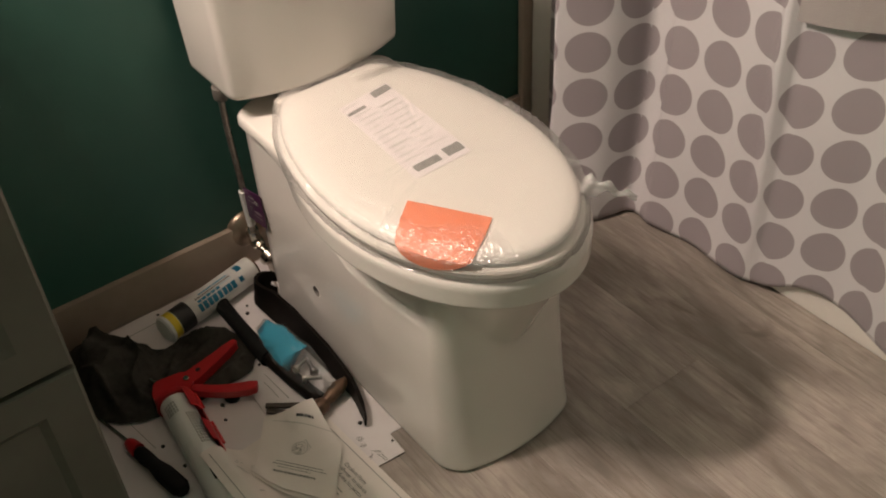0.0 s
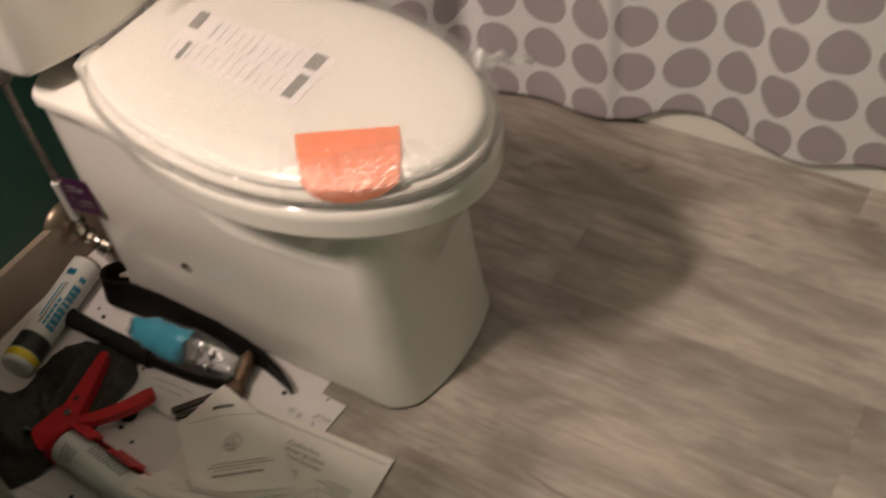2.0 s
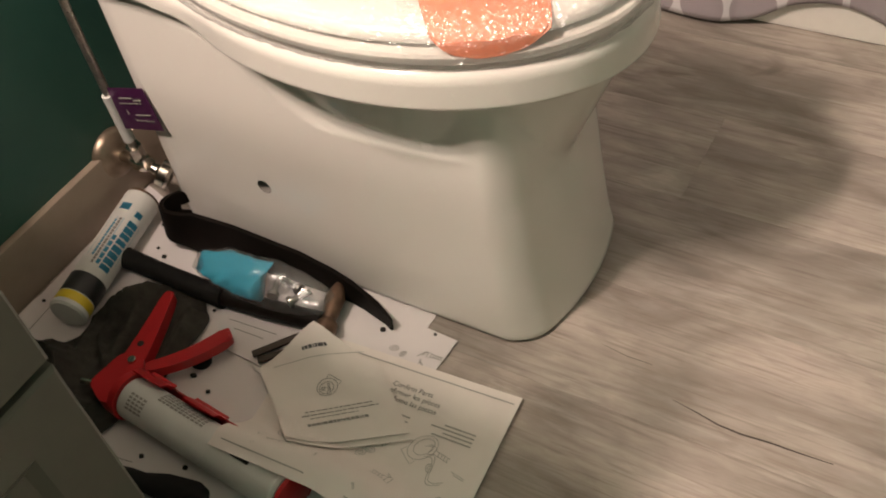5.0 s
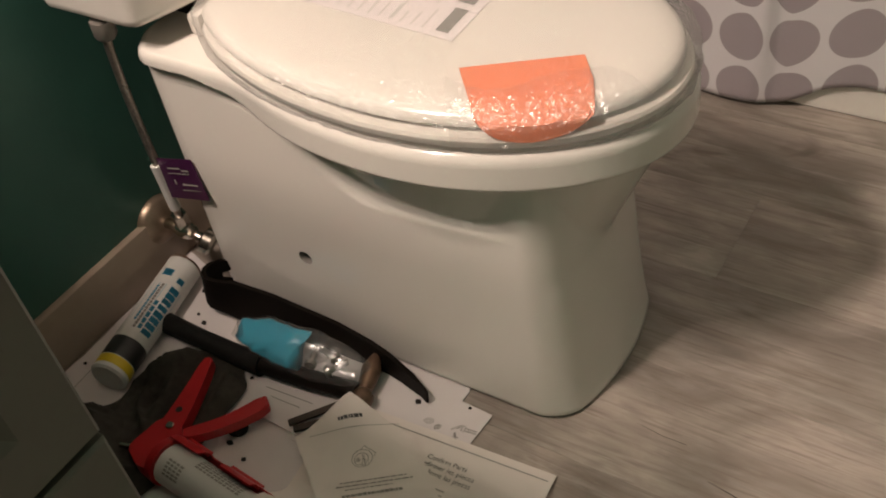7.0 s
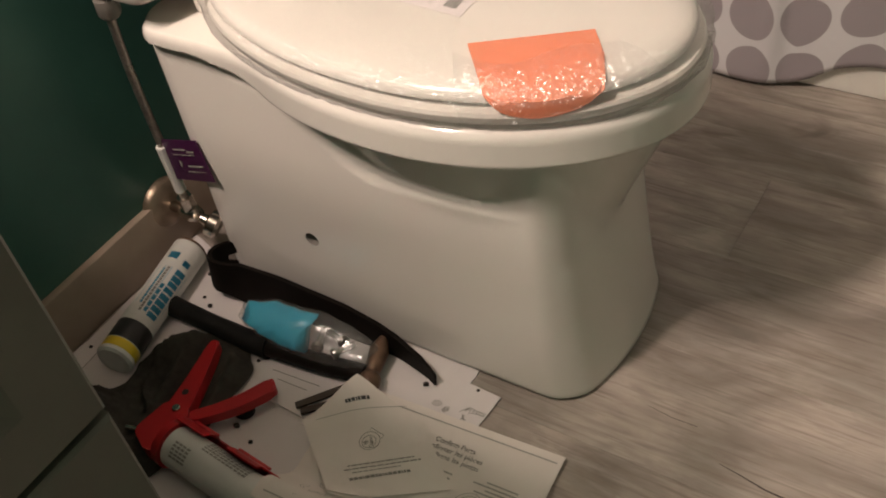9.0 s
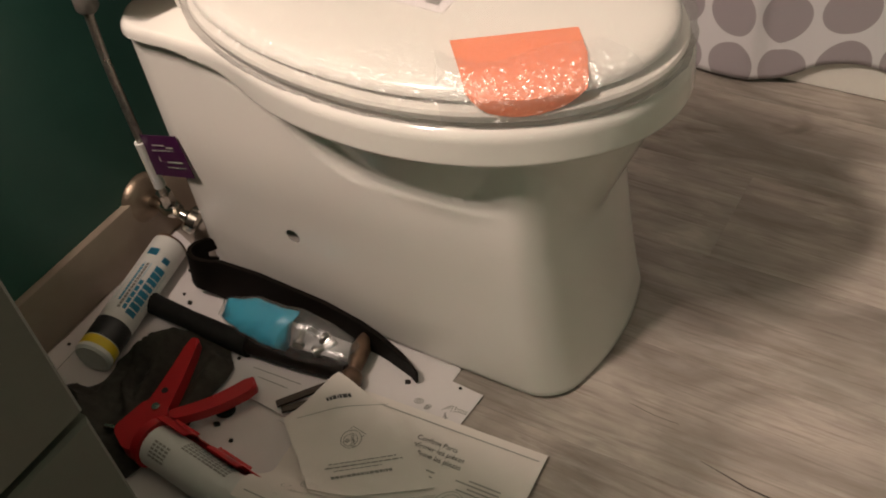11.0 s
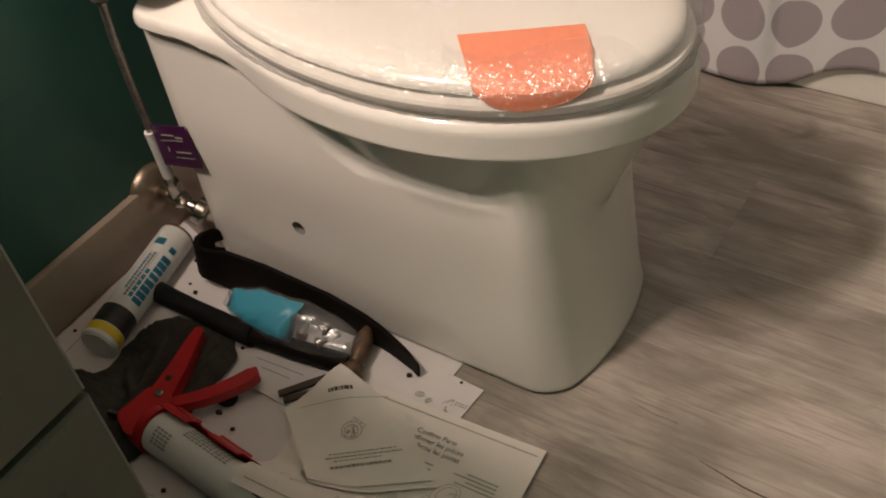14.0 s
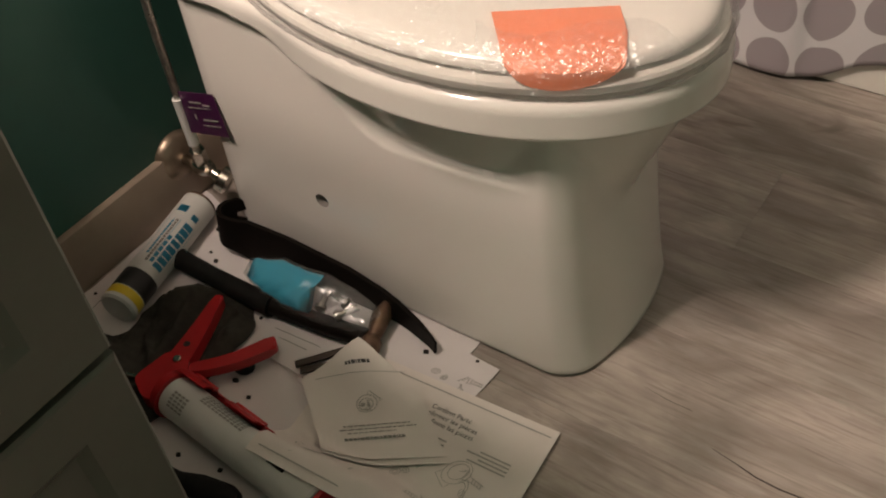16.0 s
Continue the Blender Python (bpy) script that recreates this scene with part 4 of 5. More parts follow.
PAGE_B = [(-0.168, -0.653, 0.005), (-0.186, -0.378, 0.012), (-0.384, -0.400, 0.05), (-0.373, -0.667, 0.005)]
page_b = thing("instruction_booklet", "large white parts page draped over the tube and floor", "paper page")
part("sheet", quad_patch(PAGE_B, 0.0, 24, 24, drape), PAPER_GREY, page_b)
rb = random.Random(8)
def lettering(rect, lines, size, lift, sag):
    """Words in the built-in font laid on a sheet; lines: (text, u, v) of each line's start."""
    a, b, c, d = [Vector((p[0], p[1], 0)) for p in rect]
    along, up = (a - b).normalized(), (a - d).normalized()
    bm = bmesh.new()
    for text, u, v in lines:
        face = bpy.data.curves.new("text", "FONT")
        face.body, face.size = text, size
        holder = new("text", face)
        me = bpy.data.meshes.new_from_object(holder)
        o = a.lerp(b, u).lerp(d.lerp(c, u), v)
        at = []
        for q in me.vertices:
            p = o + along * q.co.x + up * q.co.y
            at.append(bm.verts.new((p.x, p.y, sag(p.x, p.y) + lift)))
        for f in me.polygons:
            bm.faces.new([at[k] for k in f.vertices])
        bpy.data.objects.remove(holder)
        bpy.data.curves.remove(face)
        bpy.data.meshes.remove(me)
    return bm
page_face = page_b.children[0]
part("headline", lettering(PAGE_B, [("Confirm Parts", 0.520, 0.178), ("Confirmer les pi\u00e8ces", 0.560, 0.224), ("Confirme las piezas", 0.545, 0.270)], 0.0088, 0.0012, drape), INK, page_face, smooth=False)
part("fine_print", marks(PAGE_B, [(0.10, 0.30 + 0.024 * k, 0.10 + rb.uniform(0.12, 0.19), 0.309 + 0.024 * k) for k in range(4)] + [(0.02, 0.05, 0.98, 0.058), (0.02, 0.94, 0.96, 0.948)] + [(0.38, 0.33 + 0.03 * k, 0.38 + rb.uniform(0.08, 0.2), 0.34 + 0.03 * k) for k in range(4)], 0.0009, drape), INK_PALE, page_face)
def line_drawings(rect, sag, seed, kinds, area, scale=1.0, lift=0.0009, pen=0.00035):
    """Small outline drawings of parts, as thin printed strokes of even width."""
    a, b, c, d = [Vector((p[0], p[1], 0)) for p in rect]
    along, up = (b - a).normalized(), (d - a).normalized()
    r = random.Random(seed)
    bm = bmesh.new()
    def stroke(pts, closed=False):
        pts = [Vector(p) for p in pts]
        n = len(pts)
        prev = None
        for i in range(n + 1 if closed else n):
            p = pts[i % n]
            q0 = pts[(i - 1) % n] if closed or i else p
            q1 = pts[(i + 1) % n] if closed or i < n - 1 else p
            t = (q1 - q0).normalized()
            e = Vector((-t.y, t.x)) * pen
            pair = []
            for w in (p + e, p - e):
                pair.append(bm.verts.new((w.x, w.y, (sag(w.x, w.y) if sag else rect[0][2]) + lift)))
            if prev:
                bm.faces.new((prev[0], pair[0], pair[1], prev[1]))
            prev = pair
    for kind in kinds:
        u, v = r.uniform(area[0], area[2]), r.uniform(area[1], area[3])
        o = a.lerp(b, u).lerp(d.lerp(c, u), v)
        turn = r.uniform(0, 6.28)
        m = 0.001 * scale * r.uniform(0.8, 1.3)
        def at(x, y):
            xx, yy = x * math.cos(turn) - y * math.sin(turn), x * math.sin(turn) + y * math.cos(turn)
            w = o + along * (xx * m) + up * (yy * m)
            return (w.x, w.y)
        def oval(rx, ry, x=0.0, y=0.0, a0=0.0, a1=6.2832, n=18):
            stroke([at(x + rx * math.cos(a0 + (a1 - a0) * k / n), y + ry * math.sin(a0 + (a1 - a0) * k / n)) for k in range(n + (a1 - a0 < 6.2))], a1 - a0 > 6.2)
        if kind == "washer":
            oval(6, 4)
            oval(3, 1.8)
        elif kind == "bolt":
            stroke([at(*p) for p in ((-2, 0), (-2, 15), (2, 15), (2, 0))])
            stroke([at(*p) for p in ((-4, 0), (4, 0), (4, -4), (-4, -4))], True)
            for k in range(4):
                stroke([at(-2, 4 + 3 * k), at(2, 5 + 3 * k)])
        elif kind == "hose":
            stroke([at(2.1 * k, 9 * math.sin(0.38 * k)) for k in range(16)])
            stroke([at(2.1 * k, 3 + 9 * math.sin(0.38 * k)) for k in range(16)])
        elif kind == "seat":
            oval(15, 20)
            oval(10, 14, 0, 2)
            stroke([at(*p) for p in ((-11, -16), (-12, -24), (12, -24), (11, -16))])
        elif kind == "tool":
            stroke([at(*p) for p in ((-1.5, -14), (-1.5, 6), (-4, 9), (-4, 14), (4, 14), (4, 9), (1.5, 6), (1.5, -14))], True)
        elif kind == "caption":
            for k in range(2):
                stroke([at(-7, -1.8 * k), at(r.uniform(1, 8), -1.8 * k)])
    return bm
part("line_drawing", line_drawings(PAGE_B, drape, 4, ("seat", "hose", "hose", "bolt", "bolt", "bolt", "tool", "tool", "tool") + 5 * ("washer",) + 9 * ("caption",), (0.08, 0.42, 0.90, 0.90)), INK_PALE, page_b)["kind"] = "stuff"

part("line_drawing", line_drawings(PAGE_A, None, 12, ("washer", "bolt", "washer", "caption", "caption", "tool", "hose"), (0.08, 0.12, 0.42, 0.42), 0.8, 0.001), INK_GREY, page_a)["kind"] = "stuff"

LEAF = [(-0.263, -0.364), (-0.334, -0.458), (-0.262, -0.566), (-0.200, -0.488), (-0.1925, -0.3985)]
def leaf_height(x, y):
    """The leaflet's upper corner is propped up on the hammer's head."""
    prop = 0.025 * math.exp(-((x + 0.1925) ** 2 + (y + 0.3985) ** 2) / 0.042 ** 2)
    return max(0.0085, drape(x, y) + 0.0018) + prop
def leaf_mesh(outline, lift):
    """A polygon of paper in rings round its middle, laid over what is under it."""
    bm = bmesh.new()
    cx, cy = sum(p[0] for p in outline) / len(outline), sum(p[1] for p in outline) / len(outline)
    rim = []
    for p, q in zip(outline, outline[1:] + outline[:1]):
        rim += [(p[0] + (q[0] - p[0]) * k / 8, p[1] + (q[1] - p[1]) * k / 8) for k in range(8)]
    grid = []
    for k in range(1, 11):
        row = []
        for x, y in rim:
            px, py = cx + (x - cx) * k / 10, cy + (y - cy) * k / 10
            row.append(bm.verts.new((px, py, leaf_height(px, py) + lift)))
        grid.append(row)
    n = len(rim)
    bm.faces.new(grid[0])
    for a, b in zip(grid, grid[1:]):
        for i in range(n):
            bm.faces.new((a[i], b[i], b[(i + 1) % n], a[(i + 1) % n]))
    bmesh.ops.recalc_face_normals(bm, faces=bm.faces)
    bmesh.ops.solidify(bm, geom=list(bm.faces), thickness=0.0006)
    return bm
leaf = thing("product_leaflet", "small white folded leaflet lying on the parts page", "leaflet")
part("front_page", leaf_mesh(LEAF, 0.0055), PAPER_GREY, leaf)
part("back_page", leaf_mesh([(x - 0.004, y - 0.006) for x, y in LEAF[:4]], 0.0025), PAPER_GREY, leaf)
LR = [(-0.2575, -0.3575, 0), (-0.180, -0.462, 0), (-0.2535, -0.5625, 0), (-0.334, -0.4545, 0)]
lh = lambda x, y: leaf_height(x, y) + 0.0055
part("logo_bar", marks(LR, words(0.42, -0.010, 0.64, 0.026, 3, 0.034), 0.0009, lh), TUBE_BLACK, leaf)
part("fine_print", marks(LR, [(0.12, 0.10, 0.92, 0.105)] + words(0.24, 0.665, 0.80, 0.678, 14, 0.05) + words(0.2, 0.705, 0.84, 0.718, 15, 0.05) + words(0.26, 0.745, 0.66, 0.756, 16, 0.05), 0.0009, lh), INK_GREY, leaf)
part("product_bar", marks(LR, words(0.22, 0.80, 0.72, 0.832, 5, 0.03), 0.0009, lh), INK_GREY, leaf)
part("line_drawing", line_drawings(LR, lh, 9, ("seat", "washer", "tool", "caption"), (0.46, 0.40, 0.54, 0.48), 0.55), INK_GREY, leaf)["kind"] = "stuff"


def cartridge(name, label, a, b, r, bands, group=""):
    """A caulk tube with printed bands; bands: (from, to, material) along it."""
    t = thing(name, label, "caulk tube", a, group)
    d = Vector(b) - Vector(a)
    part("body", turned([(0, r * 0.92), (0.006, r), (0.025, r * 1.015), (0.035, r), (0.965, r), (0.972, r * 1.03), (0.985, r * 1.03), (1, r * 0.9)], (0, 0, 0), d, 36), TUBE_WHITE, t)
    for s0, s1, m_ in bands:
        part("band", turned([(0, r * 1.004), (0.02, r * 1.009), (0.98, r * 1.009), (1, r * 1.004)], d * s0, d * s1, 36), m_, t)
    return t, d

def letter_blocks(a, d, r, s0, s1, ang0, ang1, count, material, parent, seed):
    """Plain printed blocks that follow the round of a tube."""
    q = d.to_track_quat("Z", "Y")
    rr = random.Random(seed)
    bm = bmesh.new()
    for k in range(count):
        w = (s1 - s0) / count
        u0 = s0 + w * k + w * 0.08
        u1 = u0 + w * rr.uniform(0.7, 0.86)
        cols = []
        for i in range(6):
            g = radians(ang0 + (ang1 - ang0) * i / 5)
            cols.append([bm.verts.new(q @ Vector((r * math.cos(g), r * math.sin(g), 0)) + d * u) for u in (u0, u1)])
        for c0, c1 in zip(cols, cols[1:]):
            bm.faces.new((c0[0], c1[0], c1[1], c0[1]))
    bmesh.ops.solidify(bm, geom=list(bm.faces), thickness=0.0003)
    part("lettering_bar", bm, material, parent)

R_T = 0.0240
tube, dt = cartridge("caulk_tube", "white and blue caulk tube with a yellow band", (-0.113, -0.055, 0.0265), (-0.3046, -0.0996, 0.0265), R_T,
                     [(0.735, 0.885, TUBE_BLACK), (0.89, 0.955, YELLOW)])
letter_blocks(None, dt, R_T * 1.003, 0.22, 0.68, 5, 110, 1, TUBE_PALE, tube, 1)
letter_blocks(None, dt, R_T * 1.008, 0.25, 0.68, 16, 50, 8, TUBE_BLUE, tube, 2)
letter_blocks(None, dt, R_T * 1.008, 0.16, 0.22, 22, 46, 1, TUBE_BLUE, tube, 12)
letter_blocks(None, dt, R_T * 1.008, 0.40, 0.66, 55, 66, 5, TUBE_BLUE, tube, 13)
letter_blocks(None, dt, R_T * 1.008, 0.26, 0.66, 72, 80, 15, INK_GREY, tube, 3)
letter_blocks(None, dt, R_T * 1.008, 0.28, 0.60, 84, 92, 12, TUBE_BLUE, tube, 14)
letter_blocks(None, dt, R_T * 1.006, 0.12, 0.20, 70, 105, 1, TUBE_BLUE, tube, 4)
part("plunger", turned([(0, 0.0235), (1, 0.0235)], (0.003, 0.0006, 0), (-0.002, -0.0004, 0), 28), RUSTY, tube, "brown stained end disc")

gun = thing("caulking_gun", "red caulking gun lying on its side, loaded", "caulking gun", (-0.360, -0.255, 0.0))
def gpart(name, bm, material, label="", parent=None, angle=40):
    o = part(name, bm, material, parent or gun, label, angle=angle)
    o.matrix_parent_inverse = Matrix.Translation((0.360, 0.255, 0))
    return o
AX0, AX1 = Vector((-0.3625, -0.262, 0.0275)), Vector((-0.3845, -0.497, 0.0275))
axd = (AX1 - AX0)
gpart("end_plate", turned([(0, 0.024), (0.1, 0.0275), (1, 0.0285)], AX0 - axd.normalized() * 0.012, AX0, 30), RED)
gpart("housing", slab(bmesh.new(), rounded([(-0.388, -0.238), (-0.372, -0.206), (-0.322, -0.214), (-0.318, -0.245), (-0.336, -0.258), (-0.378, -0.262)], 0.010), 0.010, 0.0365), RED)
def bar_between(a, b, w0, w1, z0, z1, bend=0.0, r=0.006):
    a, b = Vector(a), Vector(b)
    d = (b - a).normalized()
    n = Vector((-d.y, d.x))
    o = []
    for k in range(7):
        s = k / 6
        o.append(tuple(a.lerp(b, s) + n * ((w0 + (w1 - w0) * s) / 2 + bend * math.sin(math.pi * s))))
    for k in range(6, -1, -1):
        s = k / 6
        o.append(tuple(a.lerp(b, s) - n * ((w0 + (w1 - w0) * s) / 2 - bend * math.sin(math.pi * s))))
    bm = slab(bmesh.new(), rounded(o, r, 3), z0, z1)
    es = [e for e in bm.edges if abs(e.verts[0].co.z - e.verts[1].co.z) < 1e-6]
    bmesh.ops.bevel(bm, geom=es, offset=0.0022, segments=2, affect="EDGES")
    return bm
gpart("fixed_handle", bar_between((-0.358, -0.236), (-0.2225, -0.200), 0.036, 0.012, 0.0145, 0.0320, -0.003), RED)
gpart("trigger", bar_between((-0.330, -0.247), (-0.2425, -0.3115), 0.014, 0.020, 0.0185, 0.0325, -0.007), RED)
gpart("pivot_bolt", rod((-0.327, -0.233, 0.034), (-0.327, -0.233, 0.0400), 0.005), CHROME)
# nothing is cut here: a black disc paints the shade inside the handle's hole
gpart("handle_hole", rod((-0.302, -0.222, 0.028), (-0.302, -0.222, 0.0325), 0.0048), TUBE_BLACK)
def cradle(s0, s1, g0, g1):
    side = Vector((1, -0.09, 0)).normalized()
    up = Vector((0, 0, 1))
    return patch(lambda u, v: AX0 + axd * (s0 + (s1 - s0) * u) + (side * math.cos(radians(g0 + (g1 - g0) * v)) + up * math.sin(radians(g0 + (g1 - g0) * v))) * 0.0312, 10, 10, 0.0015)
gpart("cradle", cradle(-0.02, 0.17, -58, 58), RED)
gpart("cradle", cradle(0.17, 0.30, -58, 2), RED)
gpart("cradle", cradle(0.30, 0.50, -58, 50), RED)
gpart("cradle", cradle(0.50, 1.02, -58, 30), RED)
def cradle_lip(s0, s1):
    side = Vector((1, -0.09, 0)).normalized()
    return patch(lambda u, v: AX0 + axd * (s0 + (s1 - s0) * u) + side * (0.0270 + 0.009 * v) + Vector((0, 0, 0.0050 - 0.004 * v)), 8, 3, 0.0018)
gpart("lip", cradle_lip(-0.01, 0.15), RED, "folded red rim of the cradle")
gpart("lip", cradle_lip(0.29, 0.50), RED, "folded red rim of the cradle")
gpart("front_ring", turned([(0, 0.0270), (0.8, 0.0270), (1, 0.0245)], AX1 + axd.normalized() * 0.001, AX1 + axd.normalized() * 0.007, 30), RED)
gpart("push_rod", tube_path([(-0.362, -0.224, 0.030), (-0.367, -0.208, 0.030), (-0.372, -0.192, 0.031)], 0.0036, 10), CHROME)
cart, dc = cartridge("loaded_caulk_tube", "white printed sealant cartridge in the caulking gun", AX0 + axd * 0.002, AX0 + axd * 0.985, 0.0245, [])
letter_blocks(None, dc, 0.0249, 0.70, 0.84, 35, 100, 1, TUBE_BLACK, cart, 41)
letter_blocks(None, dc, 0.0252, 0.72, 0.82, 62, 74, 3, YELLOW, cart, 42)
letter_blocks(None, dc, 0.0252, 0.72, 0.82, 82, 90, 5, TUBE_WHITE, cart, 43)
for k in range(7):
    letter_blocks(None, dc, 0.0248, 0.20, 0.50, 20 + 9 * k, 25.5 + 9 * k, 11, INK_PALE, cart, 20 + k)
for k in range(5):
    letter_blocks(None, dc, 0.0248, 0.06, 0.17, 96 + 10 * k, 102 + 10 * k, 4, INK_PALE, cart, 30 + k)

rag_c = Vector((-0.360, -0.150))
RAG = ((-0.450, -0.022), (-0.405, -0.022), (-0.374, -0.060), (-0.352, -0.094), (-0.316, -0.127), (-0.262, -0.130), (-0.213, -0.150), (-0.196, -0.190), (-0.202, -0.236), (-0.240, -0.256), (-0.300, -0.262), (-0.385, -0.252), (-0.452, -0.215), (-0.486, -0.140), (-0.488, -0.060))
def rag_mesh():
    """A crumpled cloth: bunched up beside the cabinet, thin and flat where it runs under the gun's handle."""
    def rim(u):
        k = u * len(RAG)
        i0, t = int(k) % len(RAG), k - int(k)
        p0, p1, p2, p3 = [Vector(RAG[(i0 + d) % len(RAG)]) for d in (-1, 0, 1, 2)]
        return 0.5 * (2 * p1 + (p2 - p0) * t + (2 * p0 - 5 * p1 + 4 * p2 - p3) * t * t + (3 * p1 - p0 - 3 * p2 + p3) * t ** 3)
    def f(u, v):
        s = max(v, 0.001)
        p = rag_c.lerp(rim(u), s)
        wob = 1 + 0.05 * noise.noise((p.x * 45, p.y * 45, 2.0)) * s
        x, y = rag_c.x + (p.x - rag_c.x) * wob, min(-0.017, rag_c.y + (p.y - rag_c.y) * wob)
        h = 0.050 * math.exp(-((x + 0.425) / 0.055) ** 2 - ((y + 0.105) / 0.075) ** 2) * (1 - s ** 5) + 0.017 * (1 - s ** 5)
        bend = 0.6 * noise.noise((x * 9, y * 9, 4.0))
        fold = noise.noise((x * 16, y * 20, 0.3)) * 0.020 + 0.024 * (1 - abs(math.sin(34 * x + 22 * y + 7 * bend))) ** 3 + 0.012 * (1 - abs(math.sin(50 * y - 24 * x + 8 * bend + 1))) ** 4 + noise.noise((x * 70, y * 70, 1.7)) * 0.003
        z = 0.006 + h + fold * (1 - s ** 6)
        k = min(1.0, max(0.0, ((x + 0.358) * 0.1355 + (y + 0.236) * 0.036) / 0.01966))
        under = math.hypot(x + 0.358 - 0.1355 * k, y + 0.236 - 0.036 * k)
        top = 0.0085 + 1.1 * max(0.0, under - 0.018)
        if x > -0.34:
            top = min(top, 0.018 + 0.9 * max(0.0, -0.132 + 0.233 * (x + 0.319) - y))
        z = min(z, top + 0.005 * math.tanh(max(0.0, z - top) / 0.015))
        return (x, y, max(0.003, z))
    bm = patch(f, 150, 54)
    bmesh.ops.remove_doubles(bm, verts=bm.verts, dist=0.0004)
    return bm
solid("rag", rag_mesh(), CLOTH, "crumpled dark grey rag lying on the paper sheet", "rag", angle=180)

driver = thing("screwdriver", "black and red handled screwdriver on the floor", "screwdriver", (-0.445, -0.30, 0.016))
part("handle", turned([(0, 0.008), (0.06, 0.0115), (0.2, 0.012), (0.35, 0.0105), (0.6, 0.0155), (0.9, 0.0155), (1, 0.010)], (0, 0, 0), (0.022, -0.112, 0), 10), RUBBER, driver)
part("collar", turned([(0, 0.007), (0.3, 0.0105), (1, 0.0118)], (-0.005, 0.026, 0), (0, 0.001, 0), 16), RED, driver)
part("shaft", rod((-0.005, 0.026, 0), (-0.021, 0.105, -0.006), 0.0032), CHROME, driver)

plug = thing("rubber_plug", "small black rubber plug lying on paper", "plug", (-0.280, -0.287, 0.0018))
part("cap", turned([(0, 0.0105), (0.2, 0.0125), (0.8, 0.0125), (1, 0.009)], (0, 0, 0), (0.002, 0, 0.013), 20), RUBBER, plug)
part("stem", rod((0.002, 0, 0.013), (0.002, 0, 0.018), 0.005), RUBBER, plug)


def pry_bar_mesh():
    """A flat bar with one end hooked up and the other curving to a notched tip."""
    path = [(0.007, -0.012, 0.050, 0.020), (0.002, -0.008, 0.050, 0.018), (-0.003, -0.002, 0.050, 0.016), (-0.005, 0.006, 0.049, 0.014), (-0.002, 0.013, 0.048, 0.012), (0.006, 0.0165, 0.047, 0.010), (0.016, 0.015, 0.048, 0.008), (0.028, 0.010, 0.052, 0.004), (0.042, 0.005, 0.060, 0.001), (0.10, 0.001, 0.057, -0.0005), (0.20, 0.001, 0.049, -0.0045), (0.25, 0.002, 0.038, -0.009), (0.275, 0.004, 0.031, -0.0125), (0.295, 0.008, 0.025, -0.0155), (0.315, 0.014, 0.021, -0.0175), (0.332, 0.021, 0.019, -0.0185), (0.344, 0.027, 0.016, -0.020)]
    bm = bmesh.new()
    loops = []
    for i, (s, h, w, off) in enumerate(path):
        p0, p1 = path[max(0, i - 1)], path[min(len(path) - 1, i + 1)]
        d = Vector((p1[0] - p0[0], p1[1] - p0[1])).normalized()
        nx, nz = -d.y, d.x
        t = 0.0032 if 1 < i < len(path) - 2 else 0.0016
        loops.append([(s + nx * t, off - w / 2, h + nz * t), (s + nx * t, off + w / 2, h + nz * t), (s - nx * t, off + w / 2, h - nz * t), (s - nx * t, off - w / 2, h - nz * t)])
    rings(bm, loops)
    es = [e for e in bm.edges if e.calc_face_angle(0) > 0.9]
    bmesh.ops.bevel(bm, geom=es, offset=0.0008, segments=1, affect="EDGES")
    (s0, h0, w0, o0), (s1, h1) = path[0], path[1][:2]
    d = Vector((s0 - s1, h0 - h1)).normalized()
    for y0, y1, y2, y3 in ((-0.5, -0.09, -0.42, -0.14), (0.09, 0.5, 0.14, 0.42)):
        root = [(s0 - d.y * t, o0 + w0 * y, h0 + d.x * t) for y, t in ((y0, 0.0024), (y1, 0.0024), (y1, -0.0024), (y0, -0.0024))]
        tip = [(s0 + d.x * 0.012 - d.y * t, o0 + w0 * y, h0 + d.y * 0.012 + d.x * t) for y, t in ((y2, 0.001), (y3, 0.001), (y3, -0.001), (y2, -0.001))]
        rings(bm, [root, tip])
    bmesh.ops.recalc_face_normals(bm, faces=bm.faces)
    return bm
pry = thing("pry_bar", "black flat pry bar leaning against the toilet base", "pry bar", (0, 0, 0))
p_ = part("bar", pry_bar_mesh(), BLACK_STEEL, pry)
p_.matrix_basis = Matrix.Translation((-0.129, -0.128, 0.0300)) @ Matrix.Rotation(radians(-87.8), 4, "Z") @ Matrix.Rotation(radians(80), 4, "X")

hammer = thing("hammer", "claw hammer with black grip and worn brown head", "hammer", (0, 0, 0))
part("grip", tube_path([(-0.192, -0.085, 0.018), (-0.196, -0.10, 0.018), (-0.197, -0.16, 0.018), (-0.197, -0.22, 0.017), (-0.194, -0.26, 0.017)], lambda s: 0.0165 - 0.004 * math.sin(math.pi * s) - (0.004 if s == 0 else 0), 12), RUBBER, hammer)
part("shaft", tube_path([(-0.194, -0.255, 0.0165), (-0.188, -0.32, 0.0165), (-0.178, -0.395, 0.018)], 0.0125, 12), BLACK_STEEL, hammer)
part("head", turned([(0, 0.0115), (0.06, 0.0135), (0.20, 0.0135), (0.30, 0.0085), (0.42, 0.0105), (0.72, 0.0125), (0.86, 0.009), (1, 0.005)], (-0.193, -0.408, 0.0175), (-0.124, -0.386, 0.024), 18), RUSTY, hammer)

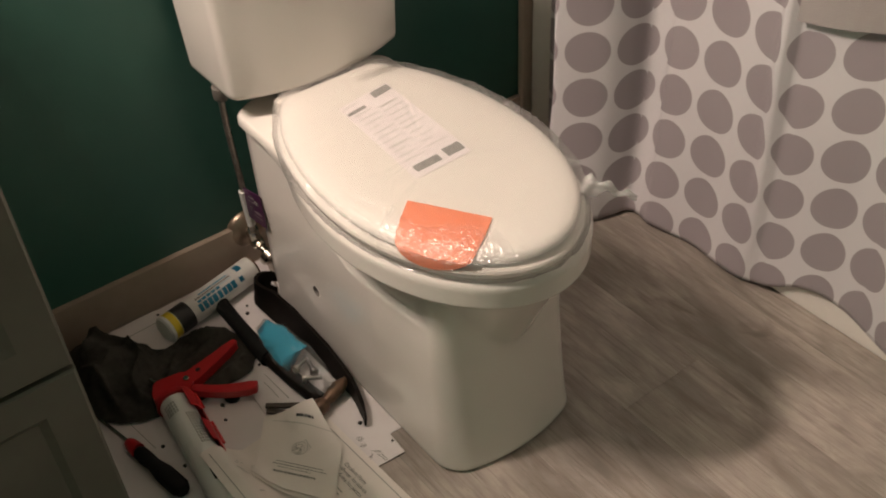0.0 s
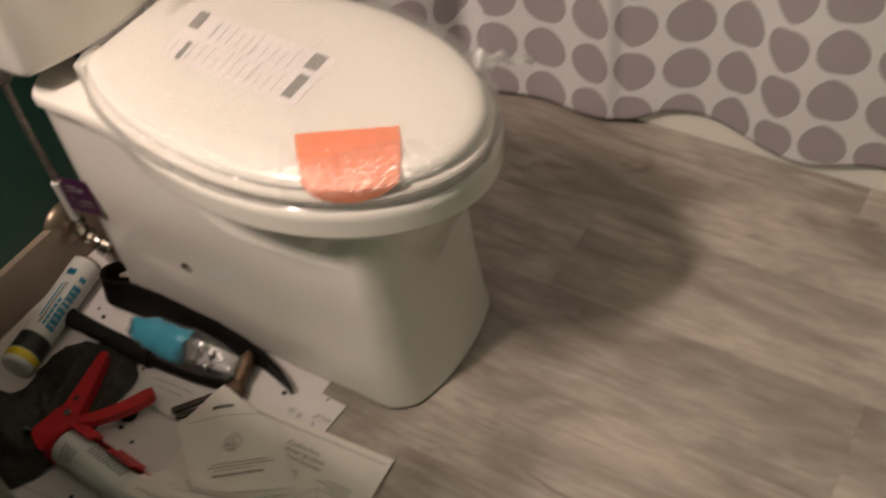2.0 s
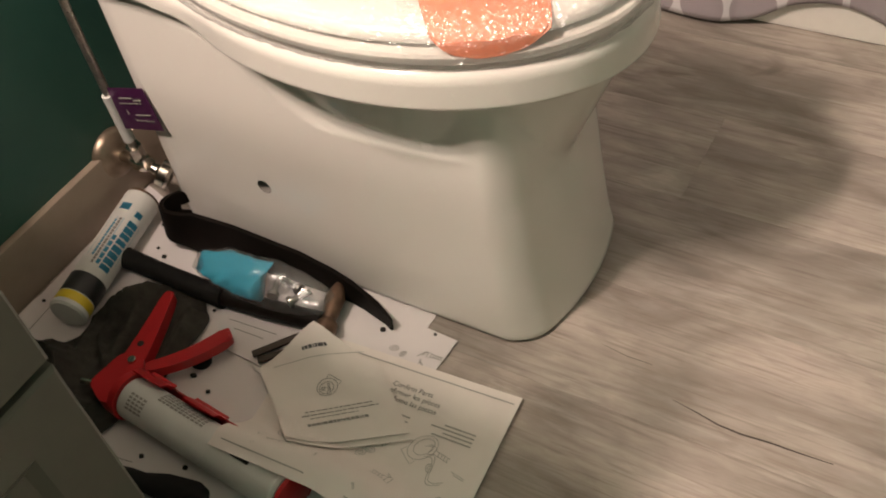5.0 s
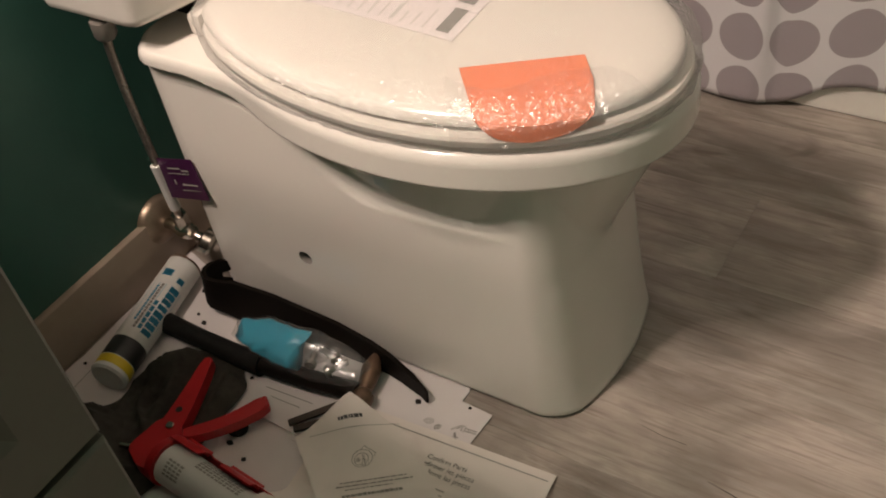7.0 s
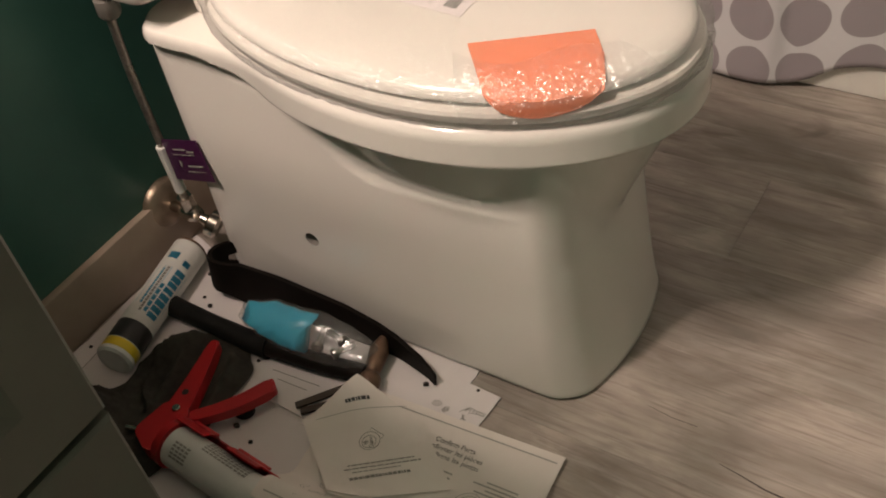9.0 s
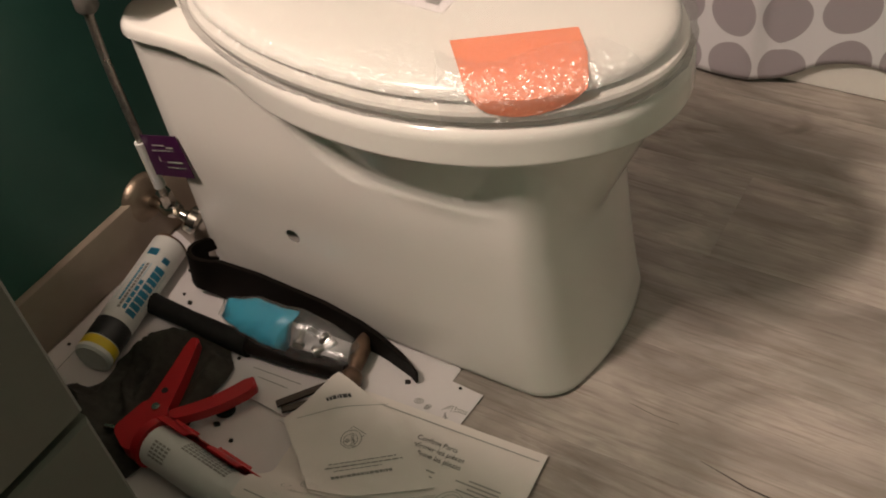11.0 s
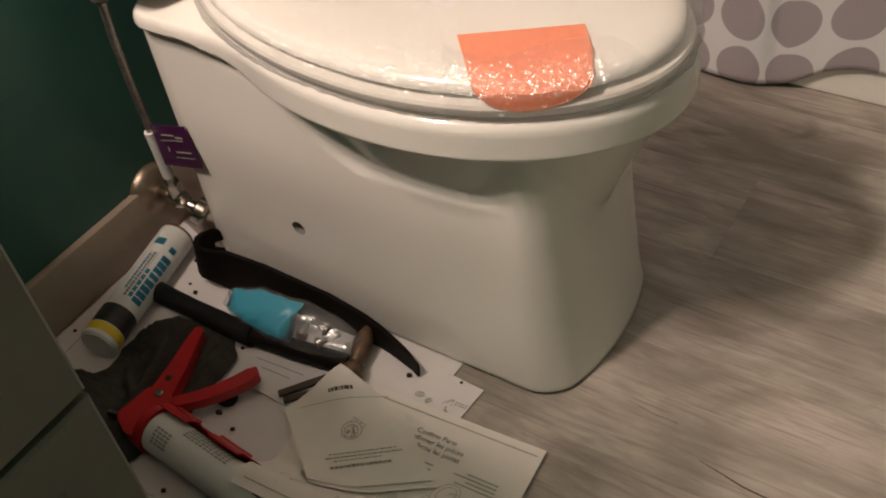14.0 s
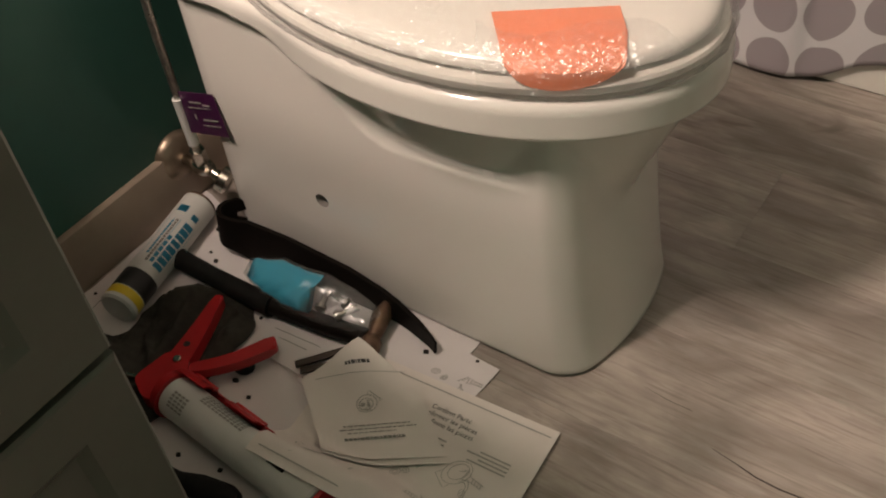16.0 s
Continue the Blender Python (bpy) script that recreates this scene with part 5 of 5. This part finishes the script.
packet = thing("hardware_packet", "small clear plastic bag with blue print holding bolts", "packet", (-0.168, -0.308, 0.044))
PA, PB = Vector((-0.010, 0.092, 0.004)), Vector((0.004, -0.088, -0.006))
def bag_mesh(s0, s1, puff, w0=0.0245, grow=0.0):
    bm = bmesh.new()
    loops = []
    n = 26
    for i in range(25):
        t = s0 + (s1 - s0) * i / 24
        c = PA.lerp(PB, t)
        w = (w0 + grow) * math.sin(math.pi * (0.05 + 0.86 * t)) ** 0.5
        h = (puff + grow) * max(0.05, math.sin(math.pi * (0.04 + 0.9 * t))) ** 0.8
        loop = []
        for k in range(n):
            a = 2 * math.pi * k / n
            wr = 1 + 0.20 * noise.noise((math.cos(a) * 2.2, math.sin(a) * 2.2, t * 11)) + 0.07 * noise.noise((math.cos(a) * 6, math.sin(a) * 6, t * 30))
            loop.append((c.x + w * math.cos(a) * wr, c.y + 0.006 * math.sin(2 * a + 6 * t), c.z + h * math.sin(a) * wr + 0.45 * w * math.cos(a)))
        loops.append(loop)
    rings(bm, loops)
    return bm
part("printed_half", bag_mesh(0.03, 0.52, 0.010, 0.0225), TEAL, packet, "blue printed half of the bag", angle=180)
part("clear_bag", bag_mesh(0.0, 1.0, 0.011, grow=0.0015), BAG, packet, angle=180)
for k, (dx, dy, dz, rz) in enumerate(((-0.004, -0.022, 0.000, 20), (0.006, -0.040, 0.002, 80), (-0.003, -0.056, -0.003, -30))):
    m_ = pose(dx, dy, dz, 0, 0, rz)
    bm = turned([(0, 0.007), (0.16, 0.008), (0.17, 0.004), (1, 0.004)], m_ @ Vector((-0.015, 0, 0)), m_ @ Vector((0.015, 0, 0)), 12)
    part("bolt", bm, BOLT_GREY, packet)

# ---- floor planks, pieces of the floor ----
PLANK_W = 0.163
SEAM0 = -0.138
plank_meshes = {}
def plank_mesh(length):
    key = round(length, 3)
    if key not in plank_meshes:
        plank_meshes[key] = finish(boxed((0.0001, 0.0001, -0.004), (PLANK_W - 0.0001, length - 0.0001, 0.0), 0.0004), "plank", PLANK)
    return plank_meshes[key]
JOINTS = {-10: -0.35, -9: -1.5, -8: -0.7, -7: -1.2, -6: -0.4, -5: -1.0, -4: -1.45, -3: -0.55, -2: -1.25, -1: -1.40, 0: -1.62, 1: -1.15, 2: -0.697, 3: -1.5, 4: -1.05}
for col in range(-10, 5):
    x0 = SEAM0 + PLANK_W * col
    cuts = [0.0, JOINTS[col], JOINTS[col] - 1.22, Y_SOUTH]
    cuts = [c for c in cuts if c >= Y_SOUTH]
    cuts = sorted(set(cuts + [Y_SOUTH]))
    for a, b in zip(cuts, cuts[1:]):
        if b - a < 0.02:
            continue
        p = new("plank", plank_mesh(b - a))
        p.location = (x0, a, 0)
        p.parent = floor
# an open split along one plank, and its fainter start
bm = bmesh.new()
for pts in (((-0.099, -0.797), (-0.1035, -0.825), (-0.1085, -0.850), (-0.1095, -0.875), (-0.107, -0.903), (-0.1065, -0.93), (-0.105, -0.966)), ((-0.062, -0.700), (-0.066, -0.73), (-0.0655, -0.76))):
    prev = None
    for k, (x, y) in enumerate(pts):
        w = (0.0011 if len(pts) > 3 else 0.0004) * math.sin(math.pi * (k + 0.25) / len(pts)) ** 0.7
        pair = (bm.verts.new((x - w, y, 0.0004)), bm.verts.new((x + w, y, 0.0004)))
        if prev:
            bm.faces.new((prev[0], pair[0], pair[1], prev[1]))
        prev = pair
part("split", bm, SUBFLOOR, floor, smooth=False)
